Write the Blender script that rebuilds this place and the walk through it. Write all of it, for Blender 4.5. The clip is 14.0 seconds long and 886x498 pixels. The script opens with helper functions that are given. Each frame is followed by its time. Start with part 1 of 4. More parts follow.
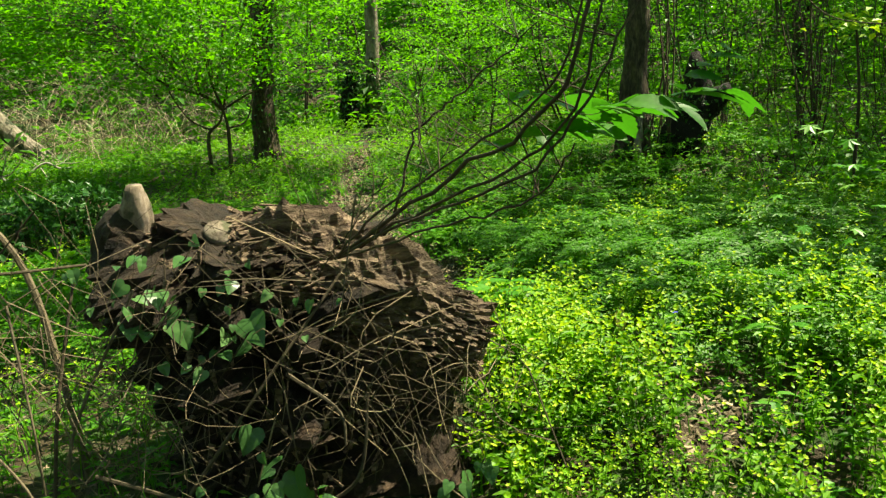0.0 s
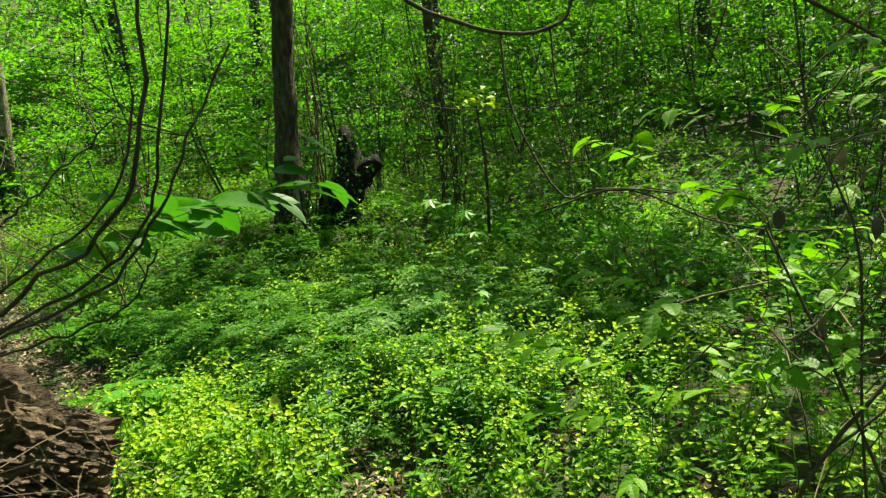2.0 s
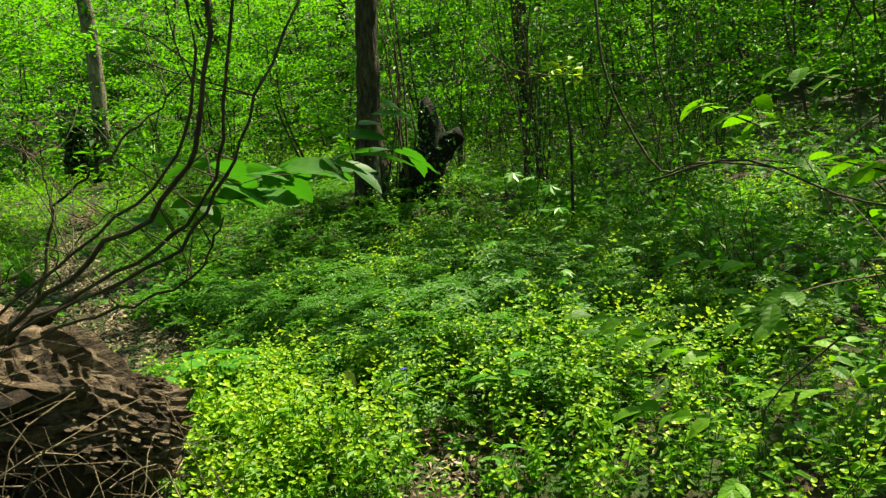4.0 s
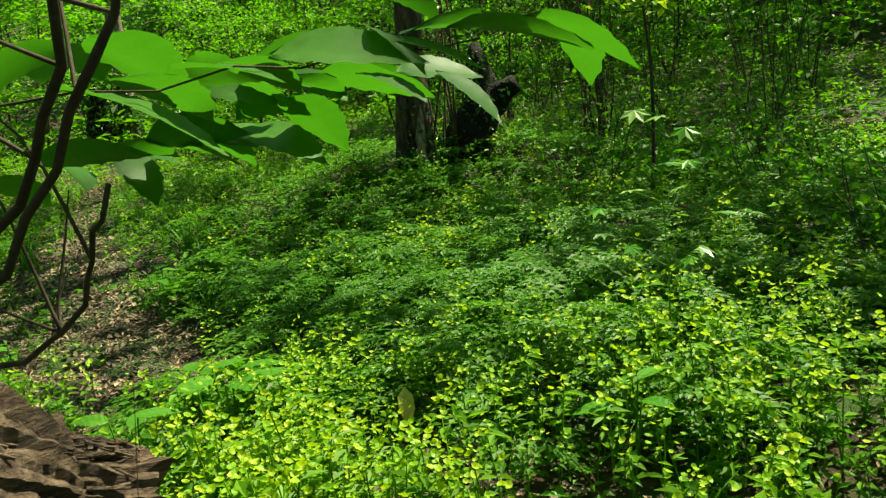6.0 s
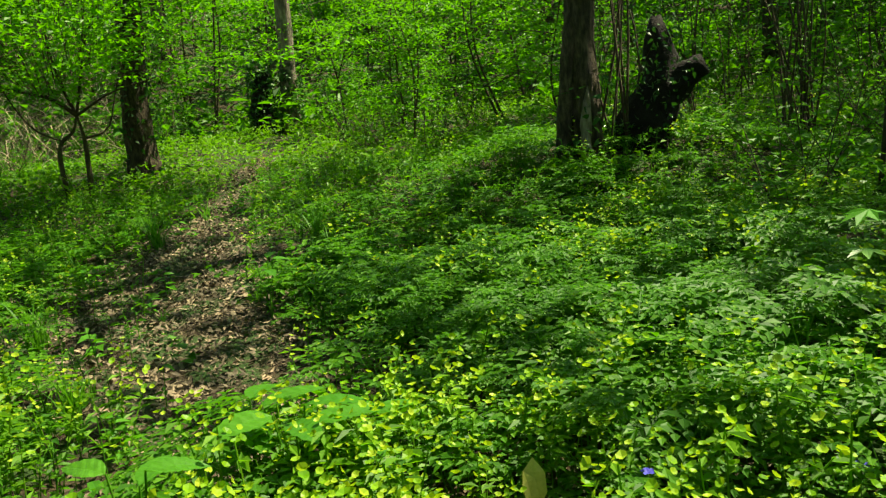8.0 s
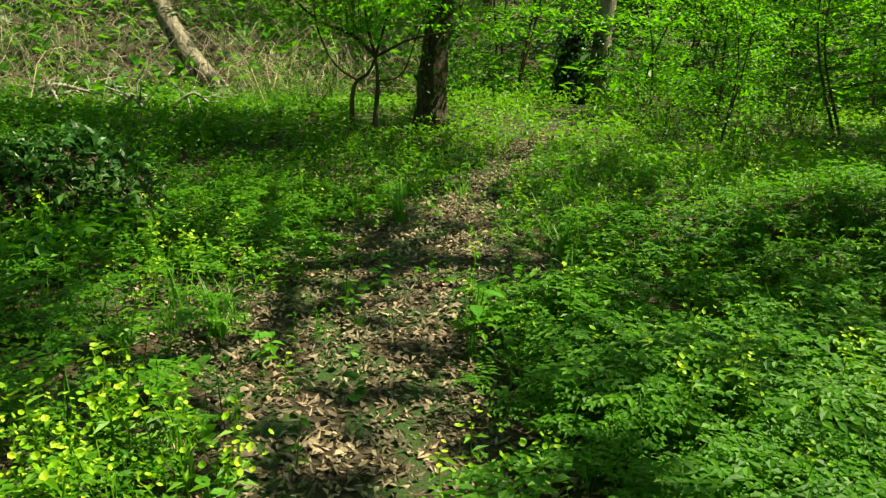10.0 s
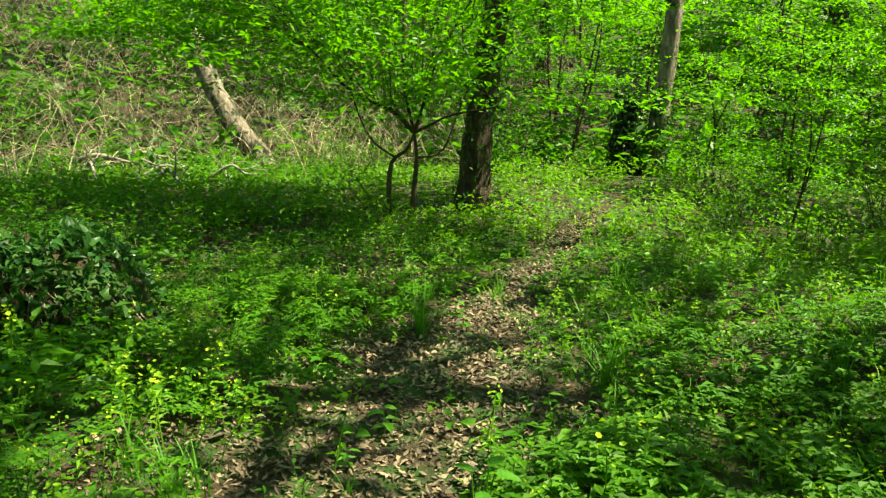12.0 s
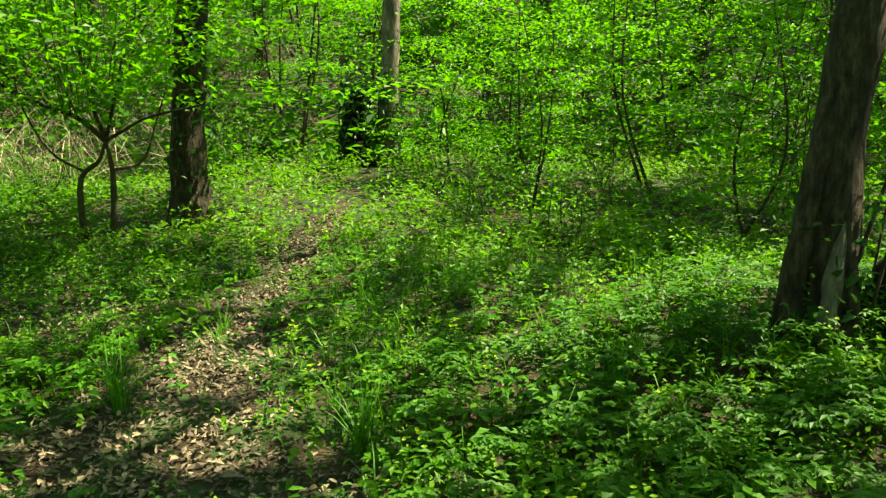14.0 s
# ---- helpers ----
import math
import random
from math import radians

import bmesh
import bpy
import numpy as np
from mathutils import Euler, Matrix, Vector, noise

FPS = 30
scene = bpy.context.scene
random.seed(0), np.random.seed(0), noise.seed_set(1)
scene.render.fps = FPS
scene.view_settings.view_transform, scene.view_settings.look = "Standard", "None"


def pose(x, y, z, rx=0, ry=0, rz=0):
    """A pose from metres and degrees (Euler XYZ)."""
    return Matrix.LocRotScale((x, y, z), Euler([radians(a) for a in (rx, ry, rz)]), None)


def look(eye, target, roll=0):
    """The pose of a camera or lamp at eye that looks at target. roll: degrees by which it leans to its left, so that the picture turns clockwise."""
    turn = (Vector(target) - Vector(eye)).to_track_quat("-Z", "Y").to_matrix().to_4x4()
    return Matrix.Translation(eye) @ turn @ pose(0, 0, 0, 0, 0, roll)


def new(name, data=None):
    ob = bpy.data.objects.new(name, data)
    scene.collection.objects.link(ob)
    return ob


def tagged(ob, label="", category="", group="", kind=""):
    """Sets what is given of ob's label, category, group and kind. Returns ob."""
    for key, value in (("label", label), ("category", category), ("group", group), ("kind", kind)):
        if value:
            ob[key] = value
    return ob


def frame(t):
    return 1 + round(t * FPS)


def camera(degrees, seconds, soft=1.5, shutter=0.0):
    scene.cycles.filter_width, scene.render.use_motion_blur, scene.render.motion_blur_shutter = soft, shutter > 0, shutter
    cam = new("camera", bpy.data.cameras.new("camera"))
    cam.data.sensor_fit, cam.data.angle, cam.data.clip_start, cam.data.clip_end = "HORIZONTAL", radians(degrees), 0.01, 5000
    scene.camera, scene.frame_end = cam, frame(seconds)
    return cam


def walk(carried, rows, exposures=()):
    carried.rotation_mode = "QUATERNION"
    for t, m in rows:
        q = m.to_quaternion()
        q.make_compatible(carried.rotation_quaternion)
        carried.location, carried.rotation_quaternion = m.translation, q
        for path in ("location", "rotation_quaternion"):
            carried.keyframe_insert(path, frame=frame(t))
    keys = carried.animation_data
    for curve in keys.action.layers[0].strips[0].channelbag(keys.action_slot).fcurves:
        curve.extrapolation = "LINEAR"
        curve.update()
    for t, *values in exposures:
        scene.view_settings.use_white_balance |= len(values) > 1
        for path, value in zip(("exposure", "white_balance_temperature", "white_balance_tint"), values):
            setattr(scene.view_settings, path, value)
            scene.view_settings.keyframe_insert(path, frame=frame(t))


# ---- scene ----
cam = camera(58.1, 14.0, 1.35)
PATH = [
    (0, (0.499, 0.627, 1.557), (0.423, 2.578, 1.124), -4.7),
    (0.5, (0.551, 0.614, 1.568), (0.683, 2.57, 1.172), -5.2),
    (1, (0.6, 0.636, 1.567), (0.919, 2.576, 1.199), -5.0),
    (1.5, (0.688, 0.687, 1.6), (1.206, 2.588, 1.254), -5.3),
    (2, (0.743, 0.715, 1.603), (1.444, 2.557, 1.264), -5.8),
    (2.5, (0.778, 0.718, 1.597), (1.626, 2.498, 1.26), -5.8),
    (3, (0.779, 0.731, 1.593), (1.641, 2.501, 1.243), -5.3),
    (3.5, (0.775, 0.788, 1.58), (1.53, 2.603, 1.212), -4.5),
    (4, (0.789, 0.877, 1.571), (1.294, 2.774, 1.192), -5.5),
    (4.2, (0.788, 0.903, 1.571), (1.188, 2.823, 1.18), -6.3),
    (6.3, (0.934, 2.146, 1.393), (1.326, 4.05, 0.926), -7.7),
    (6.5, (0.953, 2.204, 1.381), (1.316, 4.114, 0.91), -7.6),
    (7, (0.982, 2.396, 1.287), (1.304, 4.311, 0.811), -7.4),
    (7.5, (1.034, 2.714, 1.212), (1.207, 4.661, 0.791), -6.0),
    (8, (1.101, 2.952, 1.201), (1.11, 4.909, 0.785), -6.4),
    (8.5, (1.206, 3.206, 1.261), (1.025, 5.153, 0.84), -5.5),
    (9, (1.216, 3.431, 1.312), (0.848, 5.337, 0.829), -2.0),
    (9.2, (1.213, 3.566, 1.336), (0.773, 5.451, 0.831), -0.6),
    (11.5, (1.248, 4.52, 1.644), (0.371, 6.272, 1.245), 1.8),
    (12, (1.121, 4.79, 1.7), (0.293, 6.57, 1.322), 2.1),
    (12.5, (1.068, 5.005, 1.704), (0.342, 6.823, 1.296), 0.4),
    (13, (1.056, 5.329, 1.713), (0.403, 7.175, 1.305), -1.0),
    (13.5, (1.068, 5.585, 1.717), (0.629, 7.495, 1.317), -1.4),
    (14, (0.93, 5.786, 1.71), (0.707, 7.734, 1.317), -0.7),
]
walk(cam, [(t, look(e, a, r)) for t, e, a, r in PATH], [(0, 1.73, 7900, -4), (3.5, 1.52, 7900, -4), (6.5, 1.37, 8000, -4), (9, 1.32, 8200, -4), (11.5, 1.72, 8200, -4), (14, 1.8, 8300, -4)])

# ---- light ----
SUN_DIR = Vector((0.50, 0.22, 0.84)).normalized()
world = bpy.data.worlds.new("world")
scene.world = world
world.use_nodes = True
wn = world.node_tree.nodes
sky = wn.new("ShaderNodeTexSky")
sky.sky_type, sky.sun_disc = "NISHITA", False
sky.sun_elevation = math.asin(SUN_DIR.z)
sky.sun_rotation = math.atan2(SUN_DIR.x, SUN_DIR.y)
wn["Background"].inputs["Strength"].default_value = 0.085
world.node_tree.links.new(sky.outputs[0], wn["Background"].inputs["Color"])
sun = new("sun", bpy.data.lights.new("sun", "SUN"))
sun.data.energy, sun.data.angle, sun.data.color = 5.0, radians(0.53), (1.0, 0.95, 0.86)
sun.matrix_world = look((0, 0, 30), Vector((0, 0, 30)) - SUN_DIR)


# ---- materials ----
def material(name):
    m = bpy.data.materials.new(name)
    m.use_nodes = True
    nt = m.node_tree
    nt.nodes.clear()
    return m, nt


def ramp_node(nt, fac, stops):
    r = nt.nodes.new("ShaderNodeValToRGB")
    while len(r.color_ramp.elements) < len(stops):
        r.color_ramp.elements.new(0.5)
    for e, (p, c) in zip(r.color_ramp.elements, stops):
        e.position, e.color = p, (*c, 1)
    nt.links.new(fac, r.inputs[0])
    return r.outputs[0]


def noise_node(nt, scale, detail=4, stretch=None, rough=0.6):
    n = nt.nodes.new("ShaderNodeTexNoise")
    n.inputs["Scale"].default_value, n.inputs["Detail"].default_value = scale, detail
    n.inputs["Roughness"].default_value = rough
    tc = nt.nodes.new("ShaderNodeTexCoord")
    if stretch:
        mp = nt.nodes.new("ShaderNodeMapping")
        mp.inputs["Scale"].default_value = stretch
        nt.links.new(tc.outputs["Object"], mp.inputs[0])
        nt.links.new(mp.outputs[0], n.inputs["Vector"])
    else:
        nt.links.new(tc.outputs["Object"], n.inputs["Vector"])
    return n.outputs["Fac"]


def mix_col(nt, fac, a, b, mode="MIX"):
    n = nt.nodes.new("ShaderNodeMix")
    n.data_type, n.blend_type = "RGBA", mode
    for v, s in ((fac, 0), (a, 6), (b, 7)):
        if hasattr(v, "links"):
            nt.links.new(v, n.inputs[s])
        else:
            n.inputs[s].default_value = v if s == 0 else (*v, 1)
    return n.outputs[2]


def leaf_mat(name, dark, mid, light, through_col, trans=0.42, rough=0.5, patch=1.3):
    """Leaf: each leaf its own shade, drifting over patches; light passes through."""
    m, nt = material(name)
    geo = nt.nodes.new("ShaderNodeNewGeometry")
    each = ramp_node(nt, geo.outputs["Random Per Island"], [(0.0, dark), (0.5, mid), (1.0, light)])
    drift = ramp_node(nt, noise_node(nt, patch, 2), [(0.3, (0.72, 0.78, 0.7)), (0.7, (1.15, 1.1, 1.0))])
    col = mix_col(nt, 1.0, each, drift, "MULTIPLY")
    vein = ramp_node(nt, noise_node(nt, 70, 3), [(0.3, (0.75, 0.8, 0.75)), (0.7, (1.1, 1.08, 1.05))])
    col = mix_col(nt, 1.0, col, vein, "MULTIPLY")
    b = nt.nodes.new("ShaderNodeBsdfPrincipled")
    nt.links.new(col, b.inputs["Base Color"])
    b.inputs["Roughness"].default_value = rough
    b.inputs["Specular IOR Level"].default_value = 0.22
    tr = nt.nodes.new("ShaderNodeBsdfTranslucent")
    nt.links.new(mix_col(nt, 0.75, col, through_col), tr.inputs[0])
    mx = nt.nodes.new("ShaderNodeMixShader")
    mx.inputs[0].default_value = trans
    nt.links.new(b.outputs[0], mx.inputs[1])
    nt.links.new(tr.outputs[0], mx.inputs[2])
    out = nt.nodes.new("ShaderNodeOutputMaterial")
    nt.links.new(mx.outputs[0], out.inputs[0])
    return m


def solid_mat(name, stops, scale, stretch=None, bump=0.5, rough=0.85, detail=8, dist=0.02, island=False, blot=None):
    """Bark, wood, soil: colour over grain, blotches at a larger scale, relief."""
    m, nt = material(name)
    fac = noise_node(nt, scale, detail, stretch, 0.7)
    col = ramp_node(nt, fac, stops)
    big = ramp_node(nt, noise_node(nt, scale * 0.13, 3), [(0.35, (0.6, 0.62, 0.6)), (0.65, (1.15, 1.12, 1.08))])
    col = mix_col(nt, 1.0, col, big, "MULTIPLY")
    if blot:
        msk = ramp_node(nt, noise_node(nt, blot[1], 5), [(blot[2], (0, 0, 0)), (blot[2] + 0.08, (1, 1, 1))])
        col = mix_col(nt, msk, col, blot[0])
    if island:
        geo = nt.nodes.new("ShaderNodeNewGeometry")
        isl = ramp_node(nt, geo.outputs["Random Per Island"], [(0.0, (0.35, 0.33, 0.3)), (0.6, (1, 1, 1)), (1.0, (1.9, 1.8, 1.7))])
        col = mix_col(nt, 1.0, col, isl, "MULTIPLY")
    b = nt.nodes.new("ShaderNodeBsdfPrincipled")
    nt.links.new(col, b.inputs["Base Color"])
    b.inputs["Roughness"].default_value = rough
    b.inputs["Specular IOR Level"].default_value = 0.25
    if bump:
        bp = nt.nodes.new("ShaderNodeBump")
        bp.inputs["Strength"].default_value, bp.inputs["Distance"].default_value = bump, dist
        nt.links.new(fac, bp.inputs["Height"])
        nt.links.new(bp.outputs[0], b.inputs["Normal"])
    out = nt.nodes.new("ShaderNodeOutputMaterial")
    nt.links.new(b.outputs[0], out.inputs[0])
    return m


SPURGE_TOP = leaf_mat("spurge_bract", (0.12, 0.29, 0.014), (0.23, 0.42, 0.022), (0.46, 0.57, 0.06), (0.45, 0.63, 0.03), 0.4, 0.45)
SPURGE_LEAF = leaf_mat("spurge_leaf", (0.06, 0.16, 0.010), (0.105, 0.245, 0.014), (0.17, 0.33, 0.03), (0.18, 0.48, 0.012))
HERB = leaf_mat("herb_leaf", (0.025, 0.10, 0.008), (0.05, 0.165, 0.012), (0.09, 0.235, 0.02), (0.12, 0.4, 0.012))
PARSLEY = leaf_mat("parsley_leaf", (0.03, 0.115, 0.006), (0.055, 0.175, 0.009), (0.095, 0.24, 0.015), (0.12, 0.4, 0.012))
GRASS = leaf_mat("grass_blade", (0.03, 0.12, 0.01), (0.06, 0.2, 0.015), (0.11, 0.27, 0.03), (0.15, 0.45, 0.02), 0.35)
IVY = leaf_mat("ivy_leaf", (0.012, 0.05, 0.012), (0.022, 0.08, 0.016), (0.05, 0.13, 0.03), (0.05, 0.2, 0.015), 0.18, 0.34)
CLIMBER = leaf_mat("climber_leaf", (0.035, 0.085, 0.03), (0.06, 0.135, 0.045), (0.12, 0.21, 0.09), (0.08, 0.24, 0.03), 0.2, 0.3)
FRESH = leaf_mat("fresh_leaf", (0.022, 0.095, 0.010), (0.032, 0.125, 0.012), (0.048, 0.16, 0.016), (0.06, 0.27, 0.012), 0.4, 0.5)
BROAD = leaf_mat("broad_leaf", (0.05, 0.19, 0.02), (0.075, 0.24, 0.025), (0.10, 0.29, 0.03), (0.16, 0.5, 0.02), 0.45, 0.4)
CANOPY = leaf_mat("canopy_leaf", (0.035, 0.15, 0.008), (0.062, 0.215, 0.01), (0.11, 0.29, 0.014), (0.18, 0.55, 0.014), 0.5, 0.45, 0.5)
THICKET = leaf_mat("thicket_leaf", (0.025, 0.10, 0.008), (0.05, 0.17, 0.010), (0.09, 0.24, 0.015), (0.13, 0.42, 0.012), 0.45, 0.45, 0.5)
DRY = solid_mat("dry_leaf", [(0.3, (0.085, 0.063, 0.042)), (0.55, (0.19, 0.148, 0.102)), (0.75, (0.34, 0.28, 0.205))], 30, bump=0.3, island=True, rough=0.7)
STRAW = solid_mat("dead_bramble", [(0.3, (0.13, 0.10, 0.07)), (0.7, (0.44, 0.37, 0.28))], 12, bump=0.0, island=True)
SOIL = solid_mat("soil", [(0.3, (0.018, 0.012, 0.006)), (0.5, (0.045, 0.031, 0.016)), (0.62, (0.09, 0.064, 0.034)), (0.75, (0.16, 0.115, 0.065))], 34, bump=1.0, dist=0.03, blot=((0.03, 0.065, 0.012), 2.6, 0.47))
BARK = solid_mat("bark", [(0.32, (0.013, 0.010, 0.007)), (0.5, (0.058, 0.043, 0.029)), (0.72, (0.16, 0.125, 0.088))], 24, (1, 1, 0.3), 1.0, dist=0.04, blot=((0.05, 0.075, 0.025), 3.0, 0.62))
BARK_PALE = solid_mat("pale_bark", [(0.3, (0.06, 0.05, 0.04)), (0.5, (0.2, 0.165, 0.125)), (0.7, (0.42, 0.37, 0.3))], 15, (1, 1, 0.25), 1.0, dist=0.04, blot=((0.03, 0.035, 0.018), 4, 0.5))
BLEACHED = solid_mat("bleached_wood", [(0.3, (0.12, 0.11, 0.09)), (0.7, (0.4, 0.37, 0.32))], 14, bump=0.6, dist=0.01)
TWIG = solid_mat("twig_bark", [(0.3, (0.03, 0.022, 0.014)), (0.7, (0.10, 0.075, 0.05))], 25, bump=0.3, blot=((0.05, 0.08, 0.025), 5, 0.6))
TWIG_DRY = solid_mat("dry_twig", [(0.3, (0.055, 0.04, 0.026)), (0.7, (0.19, 0.15, 0.10))], 25, bump=0.3, island=True)
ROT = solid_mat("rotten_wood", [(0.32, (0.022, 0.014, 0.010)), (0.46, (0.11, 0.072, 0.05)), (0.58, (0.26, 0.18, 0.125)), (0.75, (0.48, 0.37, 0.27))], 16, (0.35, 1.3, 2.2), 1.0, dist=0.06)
# rotten wood, its near-black also standing for the shade under the log
ROT_DARK = solid_mat("rotten_core_and_shade", [(0.3, (0.007, 0.005, 0.004)), (0.55, (0.032, 0.02, 0.013)), (0.75, (0.10, 0.062, 0.038))], 14, None, 1.0, dist=0.05)
CHAR = solid_mat("blackened_wood", [(0.3, (0.004, 0.003, 0.003)), (0.6, (0.015, 0.011, 0.008)), (0.8, (0.045, 0.03, 0.02))], 18, None, 1.0, dist=0.05)
CUT = solid_mat("cut_wood", [(0.3, (0.06, 0.045, 0.033)), (0.5, (0.15, 0.115, 0.088)), (0.7, (0.30, 0.245, 0.2))], 22, (1, 1, 0.4), 1.0, blot=((0.06, 0.06, 0.03), 9, 0.58))
PALE_LEAF = leaf_mat("pale_leaf", (0.12, 0.27, 0.06), (0.19, 0.35, 0.1), (0.3, 0.45, 0.18), (0.25, 0.5, 0.08), 0.3, 0.28)
YELLOW = leaf_mat("yellow_leaf", (0.5, 0.42, 0.12), (0.6, 0.5, 0.16), (0.7, 0.6, 0.3), (0.6, 0.5, 0.1), 0.3)
BLUE = leaf_mat("periwinkle_petal", (0.06, 0.05, 0.5), (0.08, 0.07, 0.6), (0.1, 0.1, 0.7), (0.1, 0.1, 0.6), 0.3)

rng = np.random.default_rng(7)


# ---- geometry helpers ----
class Buf:
    """Collects triangles with a material slot each."""

    def __init__(self):
        self.v, self.f, self.m, self.n = [], [], [], 0

    def add(self, v, f, m=0):
        v, f = np.asarray(v, float).reshape(-1, 3), np.asarray(f, int).reshape(-1, 3)
        self.v.append(v)
        self.f.append(f + self.n)
        self.m.append(np.full(len(f), m) if np.isscalar(m) else np.asarray(m))
        self.n += len(v)
        return self

    def arrays(self):
        return np.concatenate(self.v), np.concatenate(self.f), np.concatenate(self.m)

    def mesh(self, name, mats, smooth=False):
        v, f, m = self.arrays()
        me = bpy.data.meshes.new(name)
        me.vertices.add(len(v))
        me.vertices.foreach_set("co", v.ravel())
        me.loops.add(f.size)
        me.loops.foreach_set("vertex_index", f.ravel().astype(np.int32))
        me.polygons.add(len(f))
        me.polygons.foreach_set("loop_start", np.arange(0, f.size, 3, dtype=np.int32))
        me.polygons.foreach_set("material_index", m.astype(np.int32))
        for mat in mats:
            me.materials.append(mat)
        me.update(calc_edges=True)
        me.polygons.foreach_set("use_smooth", np.full(len(f), smooth))
        return me


def rot(yaw, pitch=0.0, roll=0.0):
    return np.array(Euler((pitch, roll, yaw)).to_matrix())


def leaf_shape(length, width, droop=0.15, fold=0.12, kind="oval"):
    """A leaf from the origin along +y; folded at the midrib, tip drooping."""
    if kind == "heartfine":
        v, f = [(0, 0, 0)], []
        ring = [(.0, .0), (-.18, -.10), (-.36, -.08), (-.5, .08), (-.52, .25), (-.43, .45), (-.28, .68), (-.12, .88), (0, 1.0), (.12, .88), (.28, .68), (.43, .45), (.52, .25), (.5, .08), (.36, -.08), (.18, -.10)]
        mid = (0, length * .3, 0)
        v = [mid] + [(a * width, b * length, fold * abs(a) * width * 1.5 - droop * length * max(b, 0) ** 2) for a, b in ring]
        n = len(ring)
        return np.array(v), np.array([(0, (k + 1) % n + 1, k + 1) for k in range(n)])
    if kind == "fine":
        v, f = [], []
        for i, t in enumerate(np.linspace(0, 1, 12)):
            w = width / 2 * max(.0, math.sin(math.pi * t ** .8)) ** .75 * (1.0 if i % 2 else .9) + .0008
            z = -droop * length * t * t
            rip = .012 * width * (1 if i % 2 else -1)
            v += [(-w, length * (t + (.03 if i % 2 else 0)), z + fold * w - rip), (-w * .5, length * t, z + fold * w * .7 + rip), (0, length * t, z), (w * .5, length * t, z + fold * w * .7 + rip), (w, length * (t + (.03 if i % 2 else 0)), z + fold * w - rip)]
            if i:
                for k in range(4):
                    a = (i - 1) * 5 + k
                    f += [(a, a + 1, a + 6), (a, a + 6, a + 5)]
        return np.array(v), np.array(f)
    if kind == "rhomb":
        v = [(0, 0, 0), (-width / 2, length * .45, fold * width), (0, length, -droop * length), (width / 2, length * .45, fold * width)]
        return np.array(v), np.array([(0, 2, 1), (0, 3, 2)])
    prof = {"oval": ((.25, .85), (.6, .9)), "heart": ((.12, 1.0), (.55, .75)), "lance": ((.3, 1.0), (.65, .7)), "drop": ((.35, .7), (.72, 1.0))}[kind]
    v = [(0, 0, 0)]
    for a, b in prof:
        z = -droop * length * a * a
        v += [(-width / 2 * b, length * (a - (.1 if kind == "heart" and a < .2 else 0)), z + fold * width), (0, length * a, z), (width / 2 * b, length * (a - (.1 if kind == "heart" and a < .2 else 0)), z + fold * width)]
    v.append((0, length, -droop * length))
    f = [(0, 2, 1), (0, 3, 2), (1, 2, 5), (1, 5, 4), (2, 3, 6), (2, 6, 5), (4, 5, 7), (5, 6, 7)]
    return np.array(v), np.array(f)


def place(shape, R, p, s=1.0):
    return (shape[0] * s) @ R.T + np.asarray(p), shape[1]


def spline(pts, n):
    """A smooth line through the points."""
    P = np.asarray(pts, float)
    if len(P) < 3:
        return np.array([P[0] + (P[-1] - P[0]) * t for t in np.linspace(0, 1, n)])
    Q = np.vstack([2 * P[0] - P[1], P, 2 * P[-1] - P[-2]])
    out = []
    for u in np.linspace(0, len(P) - 1, n):
        i = min(int(u), len(P) - 2)
        t = u - i
        a, b, c, d = Q[i:i + 4]
        out.append(.5 * (2 * b + (c - a) * t + (2 * a - 5 * b + 4 * c - d) * t * t + (3 * b - a - 3 * c + d) * t ** 3))
    return np.array(out)


def tube(pts, radii, sides=6, lump=0.0, freq=3.0, cap=True, seed=0.0):
    P = np.asarray(pts, float)
    n = len(P)
    r = np.interp(np.linspace(0, 1, n), np.linspace(0, 1, len(radii)), radii)
    T = np.gradient(P, axis=0)
    T /= np.linalg.norm(T, axis=1)[:, None] + 1e-9
    ref = np.array([0., 0., 1.]) if abs(T[0][2]) < .8 else np.array([1., 0., 0.])
    V = []
    for i in range(n):
        a = np.cross(T[i], ref)
        a /= np.linalg.norm(a)
        b = np.cross(T[i], a)
        for k in range(sides):
            th = 2 * math.pi * k / sides
            d = math.cos(th) * a + math.sin(th) * b
            rr = r[i]
            if lump:
                q = P[i] + d * r[i]
                rr *= 1 + lump * noise.fractal(Vector(q * freq + seed), 0.8, 2.0, 4)
            V.append(P[i] + d * rr)
    F = []
    for i in range(n - 1):
        for k in range(sides):
            a, b = i * sides + k, i * sides + (k + 1) % sides
            F += [(a, b, b + sides), (a, b + sides, a + sides)]
    if cap:
        for base, c, flip in ((0, P[0], True), ((n - 1) * sides, P[-1], False)):
            V.append(c)
            for k in range(sides):
                a, b = base + k, base + (k + 1) % sides
                F.append((b, a, len(V) - 1) if flip else (a, b, len(V) - 1))
    return np.array(V), np.array(F)


